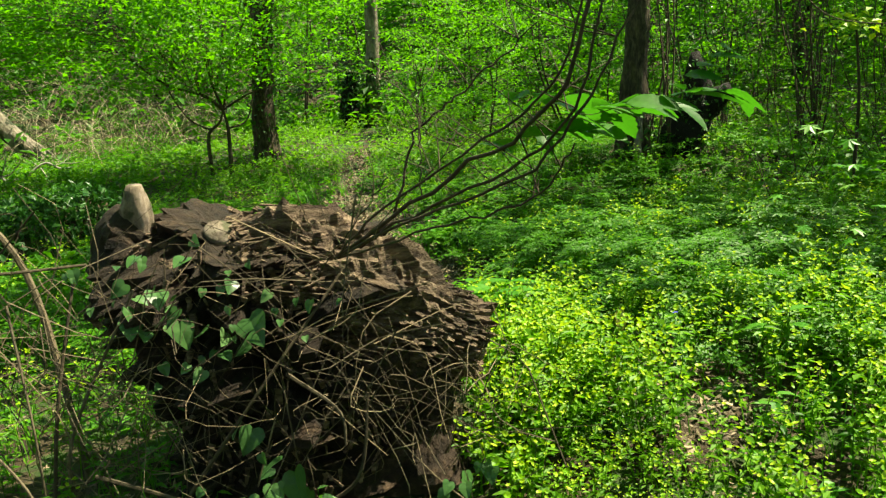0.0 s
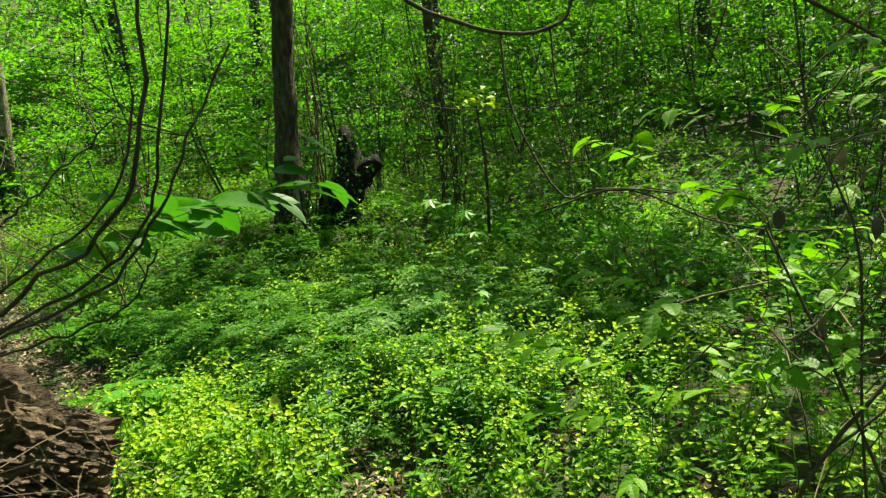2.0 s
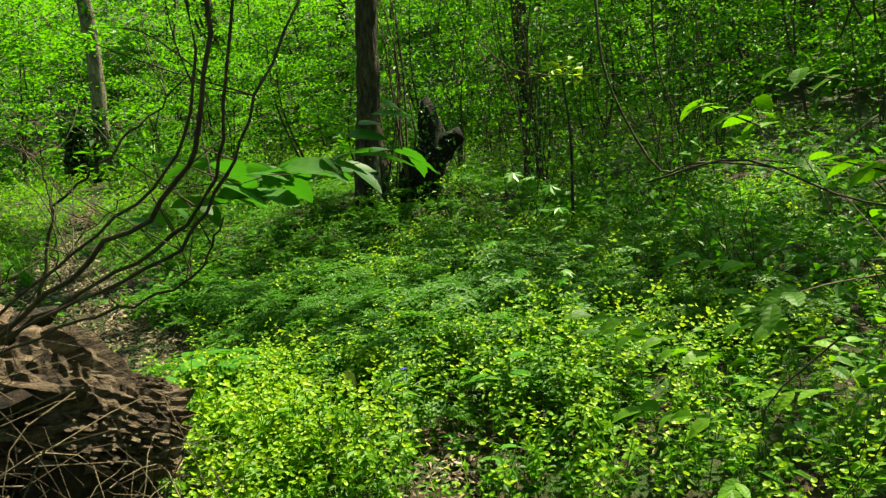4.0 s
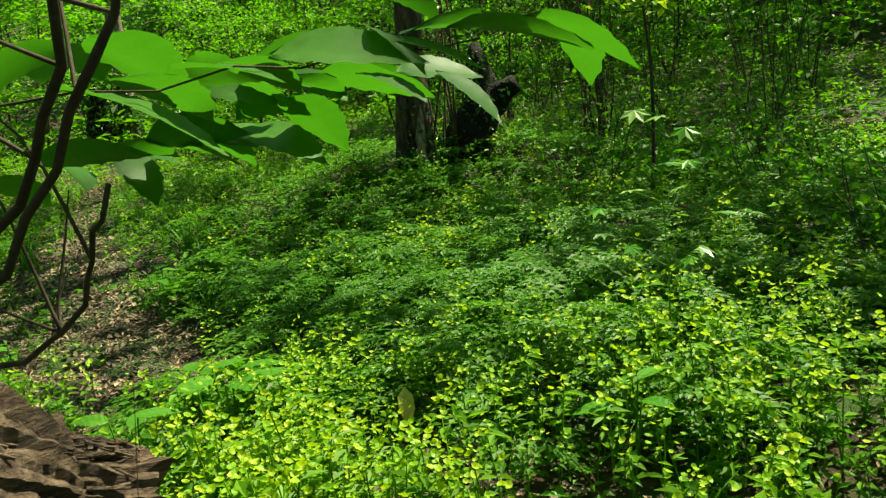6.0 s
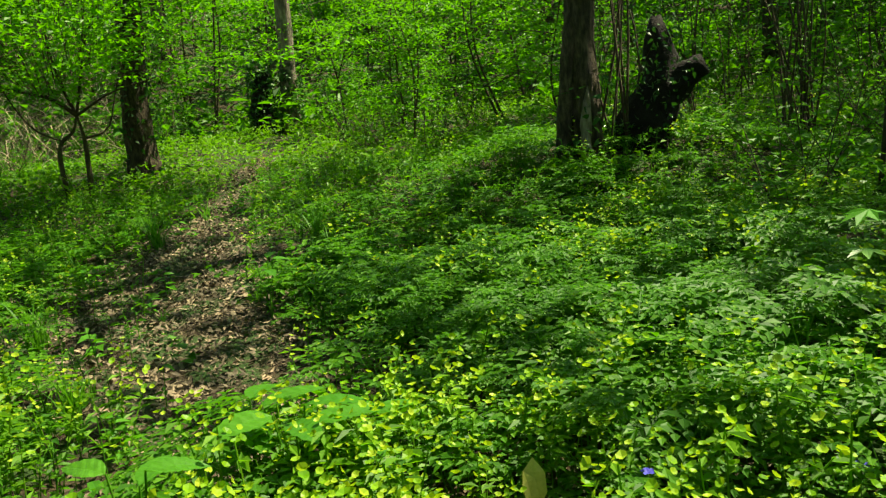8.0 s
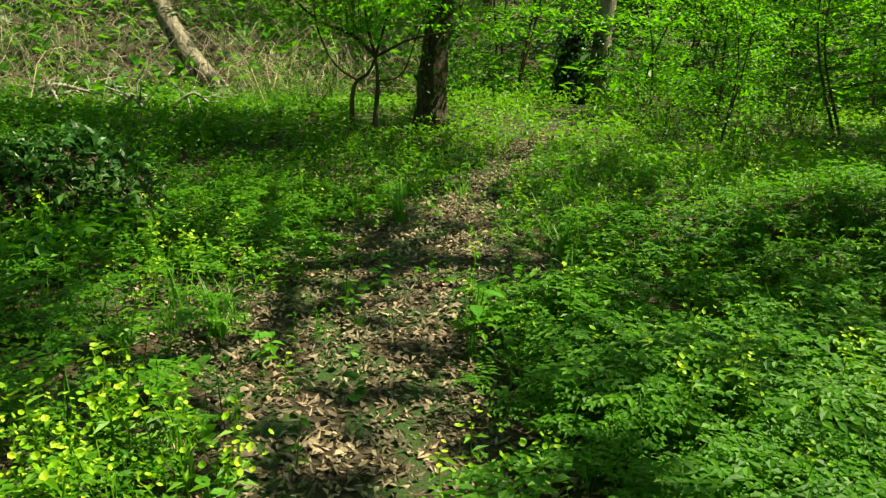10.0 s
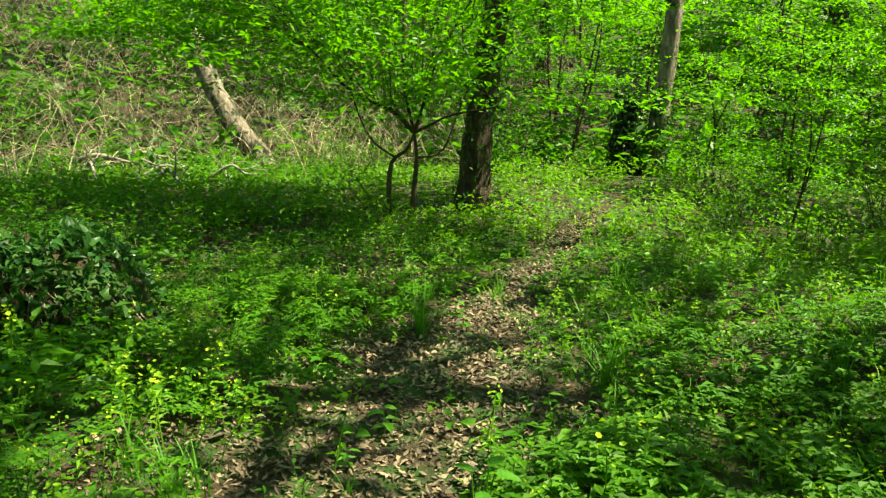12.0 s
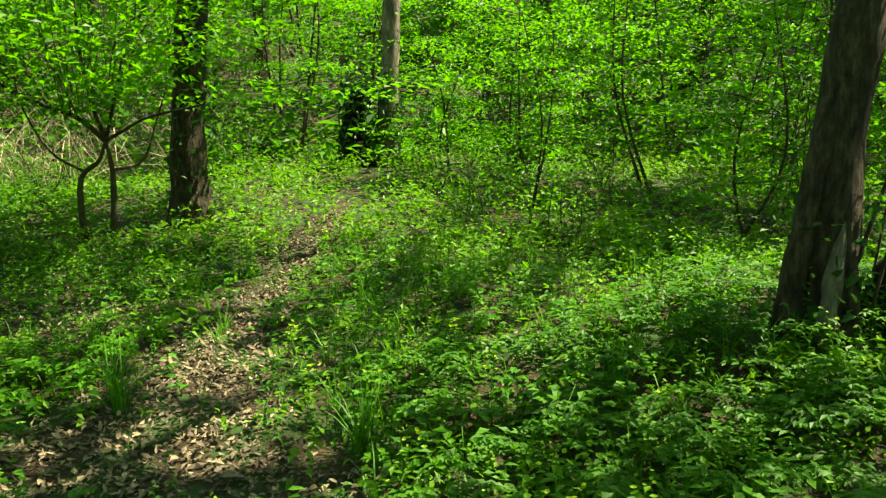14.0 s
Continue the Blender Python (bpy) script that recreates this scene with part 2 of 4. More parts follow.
def spread(buf, templates, P, yaw, scale, tilt=0.12):
    """Sets many copies of a few plant shapes into one mesh."""
    n = len(P)
    which = rng.integers(0, len(templates), n)
    tx, ty = rng.normal(0, tilt, n), rng.normal(0, tilt, n)
    for k, t in enumerate(templates):
        idx = np.where(which == k)[0]
        if not len(idx):
            continue
        v, f, m = t
        c, s = np.cos(yaw[idx])[:, None], np.sin(yaw[idx])[:, None]
        x, y, z = v[:, 0][None], v[:, 1][None], v[:, 2][None]
        X, Y = c * x - s * y, s * x + c * y
        X, Y = X + tx[idx][:, None] * z, Y + ty[idx][:, None] * z
        W = np.stack([X, Y, np.broadcast_to(z, X.shape)], -1) * scale[idx][:, None, None] + P[idx][:, None, :]
        F = f[None] + (np.arange(len(idx)) * len(v))[:, None, None]
        buf.add(W.reshape(-1, 3), F.reshape(-1, 3), np.tile(m, len(idx)))


def stuff(name, buf, mats, label, category):
    return tagged(new(name, buf.mesh(name, mats)), label, category, kind="stuff")


# ---- the lie of the land ----
def gz(x, y):
    x, y = np.asarray(x, float), np.asarray(y, float)
    z = 0.045 * np.clip(y - 8.5, 0, 12)
    r = np.hypot(x - 0.5, y - 8)
    z = z + 0.30 * np.clip(r - 13, 0, 70) ** 1.02
    z = z + 0.07 * np.sin(x * .9 + 1) * np.sin(y * .7) + .03 * np.sin(x * 2.3 + y * 1.7)
    z = z - 0.2 * np.exp(-((x + 4.6) ** 2) / 1.2 - ((y - 10.5) ** 2) / 9)
    # the low bank under the leaning tree, and the hollow that the walker steps down through
    z = z + 0.36 * np.exp(-(np.abs(x - 3.0) / 1.7) ** 3 - (np.abs(y - 10.9) / 1.25) ** 3)
    z = z - 0.40 * np.exp(-((x - 1.0) / 1.3) ** 4 - ((y - 2.9) / .68) ** 2)
    return z + 0.1 * np.clip(x - 5, 0, 8)


def path_mask(x, y):
    """1 on the trodden, leaf-strewn way, 0 off it."""
    ys = [4.6, 5.6, 6.2, 7, 8, 9, 10, 11, 12, 14, 18, 22]
    c = np.interp(y, ys, [.25, .15, .1, -.3, -.7, -.83, -.98, -1.05, -1.12, -1.3, -1.4, -1.4])
    w = np.interp(y, ys, [0.1, .5, 1.0, 1.35, 1.4, 1.15, .75, .48, .36, .25, .18, .0])
    wob = .22 * np.sin(y * 3.1 + x) + .15 * np.sin(y * 7.3 - x * 3)
    m = np.clip(1.6 - 1.6 * np.abs(x - c) / (w * (1 + wob) + 1e-3), 0, 1)
    m2 = np.clip(1.3 - np.hypot((x - 1.34) / .36, (y - 4.65) / .5), 0, 1)
    m3 = np.clip(1.3 - np.hypot((x - 1.52) / .27, (y - 3.95) / .7), 0, 1)
    m4 = .6 * np.clip(1.4 - np.hypot((x + 2.5) / .9, (y - 11.0) / .55), 0, 1)
    return np.maximum(np.maximum(m, m4), np.maximum(m2, m3))


def build_ground():
    ax = np.concatenate([np.linspace(-160, -26, 14), np.linspace(-24, 24, 97), np.linspace(26, 160, 14)])
    ay = np.concatenate([np.linspace(-160, -12, 14), np.linspace(-10, 38, 97), np.linspace(40, 170, 14)])
    X, Y = np.meshgrid(ax, ay)
    Zg = gz(X, Y)
    near = (np.abs(X) < 12) & (np.abs(Y - 8) < 14)
    Zg = Zg + np.where(near, rng.normal(0, .012, X.shape), 0)
    n = len(ax)
    i = np.arange(len(ay) - 1)[:, None] * n + np.arange(n - 1)[None]
    i = i.ravel()
    F = np.concatenate([np.stack([i, i + 1, i + n + 1], 1), np.stack([i, i + n + 1, i + n], 1)])
    b = Buf().add(np.stack([X, Y, Zg], -1).reshape(-1, 3), F)
    tagged(new("ground", b.mesh("ground", [SOIL], True)), "dark woodland soil under leaf litter", "ground", kind="structure")


build_ground()


# ---- herb shapes ----
def add_leaf(b, kind, L, W, p, yaw, pitch, mat, droop=.2, roll=0.0):
    v, f = place(leaf_shape(L, W, droop, .12, kind), rot(yaw, pitch, roll), p)
    b.add(v, f, mat)


def spurge(seed):
    r = np.random.default_rng(seed)
    b = Buf()
    h = r.uniform(.2, .34)
    bend = r.normal(0, .04, 2)
    st = spline([(0, 0, 0), (bend[0] * .4, bend[1] * .4, h * .5), (bend[0], bend[1], h)], 4)
    v, f = tube(st, [.003, .002], 3, cap=False)
    b.add(v, f, 0)
    for k in range(11):
        t = r.uniform(.15, .97)
        add_leaf(b, "rhomb", r.uniform(.04, .068), r.uniform(.014, .024), (bend[0] * t, bend[1] * t, h * t), k * 2.4 + r.uniform(0, .5), r.uniform(-.1, .5), 0)
    for k in range(7 + seed % 4):
        a = k * 2 * math.pi / 9 + r.uniform(-.3, .3)
        d = r.uniform(.008, .06)
        c = (bend[0] + math.cos(a) * d, bend[1] + math.sin(a) * d, h + r.uniform(-.03, .06))
        R = rot(a, r.normal(0, .5), r.normal(0, .5))
        s = r.uniform(.0055, .0125)
        ring = [(0, 0, -.35 * s)] + [(s * math.cos(q) * (1.15 if i % 3 == 0 else .95), s * math.sin(q), .12 * s) for i, q in enumerate(np.linspace(0, 2 * math.pi, 6, endpoint=False))]
        v, f = place((np.array(ring), np.array([(0, i + 1, (i + 1) % 6 + 1) for i in range(6)])), R, c)
        b.add(v, f, 1)
    return b.arrays()


def parsley(seed, fine=True):
    """Fern-like fronds; every side shoot carries small cut leaflets."""
    r = np.random.default_rng(seed)
    b = Buf()
    for k in range(5):
        a = k * 1.257 + r.uniform(-.4, .4)
        L, up = r.uniform(.16, .28), r.uniform(.5, 1.0)
        d = np.array([math.cos(a), math.sin(a), 0])
        sd = np.array([-d[1], d[0], 0])
        tip0 = d * L * .45 + np.array([0, 0, L * up])
        for j in range(6):
            t = j / 5
            p = tip0 + d * L * .8 * t - np.array([0, 0, L * .22 * t * t])
            w = L * .5 * (1 - t) + .02
            for sgn in (-1, 1):
                way = sd * sgn + d * .55
                way /= np.linalg.norm(way)
                yaw = math.atan2(way[1], way[0]) - math.pi / 2
                lift = r.normal(0, .12)
                for q in ((.25, .5, .75, 1.0) if fine and w > .05 else (.45, 1.0)):
                    o = p + way * w * q + np.array([0, 0, lift * w * q])
                    size = (.03 if fine else .045) * (1.25 - .5 * q) * (.7 + w * 4)
                    turns = (-.95, .0, .95) if q == 1.0 else (-.95, .95)
                    for u in turns:
                        add_leaf(b, "rhomb", size * r.uniform(.8, 1.2), size * .62, o, yaw + u + r.normal(0, .15), r.normal(-.05, .2), 0, .1)
        v, f = tube([(0, 0, 0), tuple(tip0), tuple(tip0 + d * L * .8 - np.array([0, 0, L * .22]))], [.002, .001], 3, cap=False)
        b.add(v, f, 0)
    return b.arrays()


def herb(seed, h0=.2, L0=.05, kind="lance", n=9):
    r = np.random.default_rng(seed)
    b = Buf()
    h = h0 * r.uniform(.6, 1.25)
    v, f = tube([(0, 0, 0), (0, 0, h)], [.003, .002], 3, cap=False)
    b.add(v, f, 0)
    for k in range(n):
        t = (k + 1) / n
        L = L0 * r.uniform(.7, 1.25)
        add_leaf(b, kind if k > n - 4 else "rhomb", L, L * (.36 if kind == "lance" else .5), (0, 0, h * t), k * 1.75 + r.uniform(-.3, .3), r.uniform(-.1, .55), 0, .3, r.normal(0, .2))
    return b.arrays()


def grass(seed, n=13, h=.26):
    r = np.random.default_rng(seed)
    b = Buf()
    for k in range(n):
        a, L, lean = r.uniform(0, 6.28), h * r.uniform(.5, 1.3), r.uniform(.15, .8)
        d = np.array([math.cos(a), math.sin(a), 0])
        sd = np.array([-d[1], d[0], 0]) * r.uniform(.0025, .005)
        q = r.normal(0, .02, 3) * (1, 1, 0)
        pts = [q + d * L * lean * t * t + np.array([0, 0, L * t * (1 - .35 * lean * t)]) for t in (0, .4, .75, 1)]
        v = [pts[0] - sd, pts[0] + sd, pts[1] - sd, pts[1] + sd, pts[2] - sd * .7, pts[2] + sd * .7, pts[3]]
        b.add(v, [(0, 1, 3), (0, 3, 2), (2, 3, 5), (2, 5, 4), (4, 5, 6)], 0)
    return b.arrays()


def ground_leaf(seed, L=.07, kind="heart", n=6):
    r = np.random.default_rng(seed)
    b = Buf()
    for k in range(n):
        p = (r.normal(0, .07), r.normal(0, .07), r.uniform(.015, .09))
        s = L * r.uniform(.6, 1.3)
        add_leaf(b, kind, s, s * .9, p, r.uniform(0, 6.28), r.normal(0, .3), 0, .15, r.normal(0, .25))
    return b.arrays()


def far_clump(seed, n=12, h=.3, L=.105):
    r = np.random.default_rng(seed)
    b = Buf()
    for k in range(n):
        p = (r.normal(0, .13), r.normal(0, .13), h * r.uniform(.1, 1) ** .8)
        s = L * r.uniform(.6, 1.3)
        add_leaf(b, "rhomb", s, s * .5, p, r.uniform(0, 6.28), r.normal(.1, .45), 0, .2, r.normal(0, .3))
    return b.arrays()


def dry_shape(seed):
    r = np.random.default_rng(seed)
    L = r.uniform(.05, .1)
    v, f = leaf_shape(L, L * r.uniform(.35, .7), r.uniform(-.4, .4), r.uniform(-.3, .5), "oval" if seed % 4 == 0 else "rhomb")
    v = v @ rot(0, r.normal(0, .25), r.normal(0, .4)).T
    v[:, 2] += .012 - min(0, v[:, 2].min()) * .8
    return v, f, np.zeros(len(f), int)


SPURGES = [spurge(i) for i in range(8)]
PARSLEYS = [parsley(20 + i) for i in range(6)]
PARSLEYS_FAR = [parsley(30 + i, False) for i in range(5)]
HERBS = [herb(40 + i) for i in range(6)]
BROADS = [herb(60 + i, .16, .09, "oval", 7) for i in range(4)]
GRASSES = [grass(80 + i) for i in range(5)]
GRLEAF = [ground_leaf(90 + i) for i in range(5)]
FARS = [far_clump(100 + i) for i in range(8)]
DRYS = [dry_shape(120 + i) for i in range(10)]


def sow(n, x0, x1, y0, y1, chance):
    """Random ground places in a box, kept with the given chance."""
    x, y = rng.uniform(x0, x1, n), rng.uniform(y0, y1, n)
    k = rng.uniform(0, 1, n) < chance(x, y)
    x, y = x[k], y[k]
    return np.stack([x, y, gz(x, y)], 1)


def lumps(x, y, s=1.0, o=0.0):
    return .5 + .25 * np.sin(x * 2.1 * s + 1.3 * np.sin(y * 1.7 * s + o) + o) + .25 * np.sin(y * 2.6 * s + 1.1 * np.sin(x * 2.3 * s) + 2 * o)


def off_stump(x, y):
    return ~((np.abs(x + .2) < .62) & (np.abs(y - 3.75) < .4))


def in_view(x, y):
    return (y > 2.2 - .1 * np.abs(x)) & (np.abs(x - .3) < 1.6 + .95 * (y - .3))


def spurge_zone(x, y):
    a = np.clip((6.2 - y) / 1.4, 0, 1) * np.clip((x - .35) / .4, 0, 1) * (.35 + .65 * (lumps(x, y, 1.6, 4) > .42)) * np.clip(1.35 - .22 * x, .3, 1)
    b = np.clip(1.3 - np.hypot((x + .35) / .8, (y - 5.6) / .6), 0, 1)
    c = .16 + .3 * (lumps(x, y, .8, 3) > .62)
    return np.maximum(np.maximum(a * np.where(x > 1.6, .85, 1.0), b), c) * (1 - path_mask(x, y) * .93) * off_stump(x, y)


def parsley_zone(x, y):
    z = np.exp(-((x - 1.6) / 1.7) ** 2 - ((y - 7.2) / 1.9) ** 2) + .12
    return z * (1 - path_mask(x, y)) * off_stump(x, y) * (.5 + .7 * lumps(x, y, 1, 1))


def herb_zone(x, y):
    return (.45 + .55 * lumps(x, y, 1.1, 2)) * (1 - .86 * path_mask(x, y)) * off_stump(x, y)


def many(name, templates, P, mats, label, category, s0=.75, s1=1.3):
    b = Buf()
    low = np.where((np.abs(P[:, 0] - 1.07) < .32) & (np.abs(P[:, 1] - 2.9) < .75), .62, 1.0)  # trodden by the walker
    spread(b, templates, P, rng.uniform(0, 6.28, len(P)), rng.uniform(s0, s1, len(P)) * low)
    return stuff(name, b, mats, label, category)


def plants_apart(name, templates, P, mats, label, category, group):
    """Single plants, each a thing of its own."""
    meshes = []
    for v, f, m in templates:
        meshes.append(Buf().add(v, f, m).mesh(name, mats))
    for k, p in enumerate(P):
        ob = tagged(new(name, meshes[k % len(meshes)]), label, category, group)
        s = rng.uniform(.85, 1.35) * (.62 if .75 < p[0] < 1.4 and 2.2 < p[1] < 3.6 else 1)
        ob.matrix_basis = pose(*p, rng.normal(0, 6), rng.normal(0, 6), rng.uniform(0, 360)) @ Matrix.Diagonal((s, s, s, 1))


def plant_herbs():
    P = sow(3600, -3.2, 6.5, 2.2, 8.5, lambda x, y: spurge_zone(x, y) * in_view(x, y))
    P = np.concatenate([P, sow(900, .45, 3.6, 2.3, 5.6, lambda x, y: spurge_zone(x, y)), sow(260, .5, 1.45, 2.5, 4.5, lambda x, y: .9 - .85 * path_mask(x, y)), sow(330, .3, 1.6, 3.4, 5.5, lambda x, y: (.35 + .6 * lumps(x, y, 2.2, 6)) * (1 - .9 * path_mask(x, y)) * off_stump(x, y))])
    near = (P[:, 1] < 4.6) & (P[:, 0] > .5) & (P[:, 0] < 2.6)
    pick = np.where(near)[0][:230]
    rest = np.setdiff1d(np.arange(len(P)), pick)
    plants_apart("spurge_plant", SPURGES, P[pick], [SPURGE_LEAF, SPURGE_TOP], "yellow-green flowering wood spurge growing from leaf litter", "plant", "spurge by the path")
    many("spurge_carpet", SPURGES, P[rest], [SPURGE_LEAF, SPURGE_TOP], "carpet of yellow-green flowering wood spurge", "plants")
    P = sow(3000, -3.5, 7, 5.6, 13.5, lambda x, y: .3 * spurge_zone(x, y) * in_view(x, y))
    many("far_spurge", SPURGES, P, [SPURGE_LEAF, SPURGE_TOP], "scattered yellow-green spurge among dark herbs", "plants", .8, 1.2)
    P = sow(1900, -3.5, 6.5, 4.2, 11, lambda x, y: parsley_zone(x, y))
    P = np.concatenate([P, sow(50, 1.2, 3.3, 5.0, 7.3, lambda x, y: .9 + 0 * x)])
    near = (P[:, 1] < 6.6) & (P[:, 0] > .4) & (P[:, 0] < 3)
    pick = np.where(near)[0][:70]
    rest = np.setdiff1d(np.arange(len(P)), pick)
    plants_apart("parsley_plant", PARSLEYS, P[pick], [PARSLEY], "dark green cow parsley with finely cut leaves", "plant", "cow parsley in the clearing")
    back = rest[P[rest, 1] > 7.4]
    rest = rest[P[rest, 1] <= 7.4]
    many("parsley_drift", PARSLEYS_FAR, P[back], [PARSLEY], "drift of dark green cow parsley before the bank", "plants", .8, 1.3)
    many("parsley_bed", PARSLEYS, P[rest], [PARSLEY], "bed of dark green cow parsley with cut leaves", "plants", .8, 1.3)
    P = sow(7200, -4.5, 6.5, 2.2, 13.2, lambda x, y: herb_zone(x, y) * in_view(x, y))
    many("herb_carpet", HERBS, P, [HERB], "low carpet of dark green woodland herbs", "plants", .6, 1.2)
    P = sow(1250, -4.5, 6, 2.2, 12.5, lambda x, y: (.3 + .3 * lumps(x, y, .9, 5)) * (1 - .8 * path_mask(x, y)) * off_stump(x, y))
    many("broad_herbs", BROADS, P, [BROAD], "broad-leaved green herbs among spurge", "plants", .6, 1.1)
    P = sow(1700, -5.5, 7, 2.2, 13, lambda x, y: (.2 + .5 * lumps(x, y, .7, 7)) * (1 - .93 * path_mask(x, y)) * off_stump(x, y))
    many("grass_tufts", GRASSES, P, [GRASS], "loose tufts of bright green woodland grass", "grass", .5, 1.1)
    P = sow(1700, -5, 2, 5.5, 13, lambda x, y: .35 * (x < .6) * (lumps(x, y, 1.3, 9) > .45) * (1 - .75 * path_mask(x, y)))
    many("ivy_groundcover", GRLEAF, P, [HERB], "low heart-shaped ground leaves beside the path", "plants", .6, 1.2)
    P = sow(5000, -9, 10, 9.5, 22, lambda x, y: (1 - .97 * path_mask(x, y)) * np.where((y < 12.8) & (np.abs(x) < 5), .12, 1.0))
    many("far_herbs", FARS, P, [SPURGE_LEAF], "bright green undergrowth under the trees", "plants", .5, 1.0)
    P = sow(2700, -4.2, 5, 7.6, 13.8, lambda x, y: .8 * (1 - .97 * path_mask(x, y)))
    many("fine_undergrowth", FARS, P, [SPURGE_LEAF], "fine low green undergrowth beside the path", "plants", .3, .62)
    P = np.concatenate([sow(2600, -15, -4.4, 8.6, 16.5, lambda x, y: .8 + 0 * x), sow(500, -4.6, -2.1, 5.2, 8.2, lambda x, y: .8 - .75 * path_mask(x, y))])
    many("bank_herbs", FARS, P, [HERB], "low green herbs along the foot of the bank", "plants", .5, 1.1)
    P = sow(1500, 4.2, 12.5, .2, 9.5, lambda x, y: .9 * (y < 9 + 0 * x))
    many("side_herbs", FARS, P, [HERB], "dark green undergrowth beneath the thicket", "plants", .7, 1.4)
    P = sow(5600, -24, 28, -4, 36, lambda x, y: (np.hypot(x - .5, y - 8) > 10.5) * ((y > 13) | (x > 4)) * np.where((x < -5.2) & (x > -11) & (y < 19), .3, 1.0))
    Q = sow(1800, -32, 36, 26, 48, lambda x, y: np.ones_like(x))
    Q = np.concatenate([Q, sow(1100, 9, 34, -2, 28, lambda x, y: (np.hypot(x - .5, y - 8) > 13) * 1.0)])
    many("hill_herbs", FARS, Q, [THICKET], "dense green undergrowth high on the wooded hill", "plants", 2.4, 4.6)
    many("slope_herbs", FARS, P, [THICKET], "green undergrowth on the wooded slope", "plants", 1.6, 3.2)


def strew_leaves():
    P = sow(15000, -4, 4, 2.4, 14, lambda x, y: .6 + 0 * x)
    P = np.concatenate([P, sow(80000, -3.2, 1.8, 3, 15, lambda x, y: path_mask(x, y))])
    P[:, 2] += rng.uniform(0, .015, len(P))
    many("leaf_litter", DRYS, P, [DRY], "brown dead leaves strewn over the path", "leaves", .26, .68)
    P = sow(420, -2.6, 1.4, 4.5, 12, lambda x, y: path_mask(x, y))
    b = Buf()
    for p in P:
        a, L = rng.uniform(0, 6.28), rng.uniform(.08, .35)
        d = np.array([math.cos(a), math.sin(a), 0]) * L
        q = p + (0, 0, .015)
        v, f = tube(spline([q, q + d * .5 + rng.normal(0, .02, 3) * (1, 1, .3), q + d], 4), [.004, .002], 4)
        b.add(v, f, 0)
    stuff("fallen_twigs", b, [TWIG_DRY], "thin dry twigs lying in leaf litter", "twigs")


# ---- trees ----
def leaf_cloud(b, P, size, mat=0, flat=.35, kind="rhomb"):
    """Leaves at the places P, mostly level."""
    n = len(P)
    v, f = leaf_shape(1, .58, .2, .1, kind)
    yaw, pit, rol = rng.uniform(0, 6.28, n), rng.normal(-.1, flat, n), rng.normal(0, flat, n)
    s = size * rng.uniform(.6, 1.3, n)
    cy, sy, cp, sp, cr, sr = np.cos(yaw), np.sin(yaw), np.cos(pit), np.sin(pit), np.cos(rol), np.sin(rol)
    x, y, z = v.T
    x1, z1 = cr[:, None] * x + sr[:, None] * z, -sr[:, None] * x + cr[:, None] * z
    y2, z2 = cp[:, None] * y - sp[:, None] * z1, sp[:, None] * y + cp[:, None] * z1
    X, Y = cy[:, None] * x1 - sy[:, None] * y2, sy[:, None] * x1 + cy[:, None] * y2
    W = np.stack([X, Y, z2], -1) * s[:, None, None] + P[:, None, :]
    F = f[None] + (np.arange(n) * len(v))[:, None, None]
    b.add(W.reshape(-1, 3), F.reshape(-1, 3), mat)


def limb_pts(a, b, sag=0.0, wig=.05, n=7):
    a, b = np.array(a, float), np.array(b, float)
    L = np.linalg.norm(b - a)
    mid = (a + b) / 2 + np.array([0, 0, sag]) + rng.normal(0, wig * L, 3)
    return spline([a, mid, b], n)


def thing(name, parts, label, category, at, group=""):
    """An empty at the foot with one mesh per part under it."""
    base = tagged(new(name), label, category, group)
    base.location = at
    for pname, buf, mats, smooth, kind in parts:
        v, f, m = buf.arrays()
        b2 = Buf().add(v - np.asarray(at, float), f, m)
        ob = new(pname, b2.mesh(pname, mats, smooth))
        ob.parent = base
        if kind:
            tagged(ob, kind=kind)
    return base


def big_trunk(name, foot, way, radii, sides=20, lump=.18, mat=BARK, label="", flare=1.5, ivy=0, height=9, ivy_top=2.2):
    foot = np.array(foot, float)
    foot[2] = gz(foot[0], foot[1]) - .1
    way = np.array(way, float)
    way /= way[2]
    pts = [foot + way * h + np.array([.06 * math.sin(h * 1.1 + foot[0]), .04 * math.cos(h * .9), 0]) for h in np.linspace(0, height, 40)]
    rr = [radii[0] * flare, radii[0] * 1.15, radii[0], radii[0] * .95] + list(np.linspace(radii[0] * .9, radii[1], 16))
    b = Buf().add(*tube(pts, rr, sides, lump, 4.0, seed=foot[0]))
    parts = [("trunk", b, [mat], True, "")]
    lim = Buf()
    top = pts[-1]
    for k in range(9):
        a = k * 2.4
        s = pts[int(24 + k * 1.7)]
        e = s + np.array([math.cos(a) * 2.6, math.sin(a) * 2.6, 1.2])
        lim.add(*tube(limb_pts(s, e, .2), [radii[1] * .8, .02], 6))
    parts.append(("limb", lim, [mat], True, ""))
    if ivy:
        iv = Buf()
        n = ivy
        h = rng.uniform(.05, ivy_top, n)
        a = rng.uniform(0, 6.28, n)
        r = radii[0] * (1.12 + .5 * np.exp(-h * 3)) + rng.uniform(0, .06, n)
        P = foot + way[None] * h[:, None] + np.stack([np.cos(a) * r, np.sin(a) * r, np.zeros(n)], 1)
        leaf_cloud(iv, P, .075, 0, .9, "heart")
        parts.append(("ivy_leaves", iv, [IVY], False, "stuff"))
    return foot, top, parts, label, name


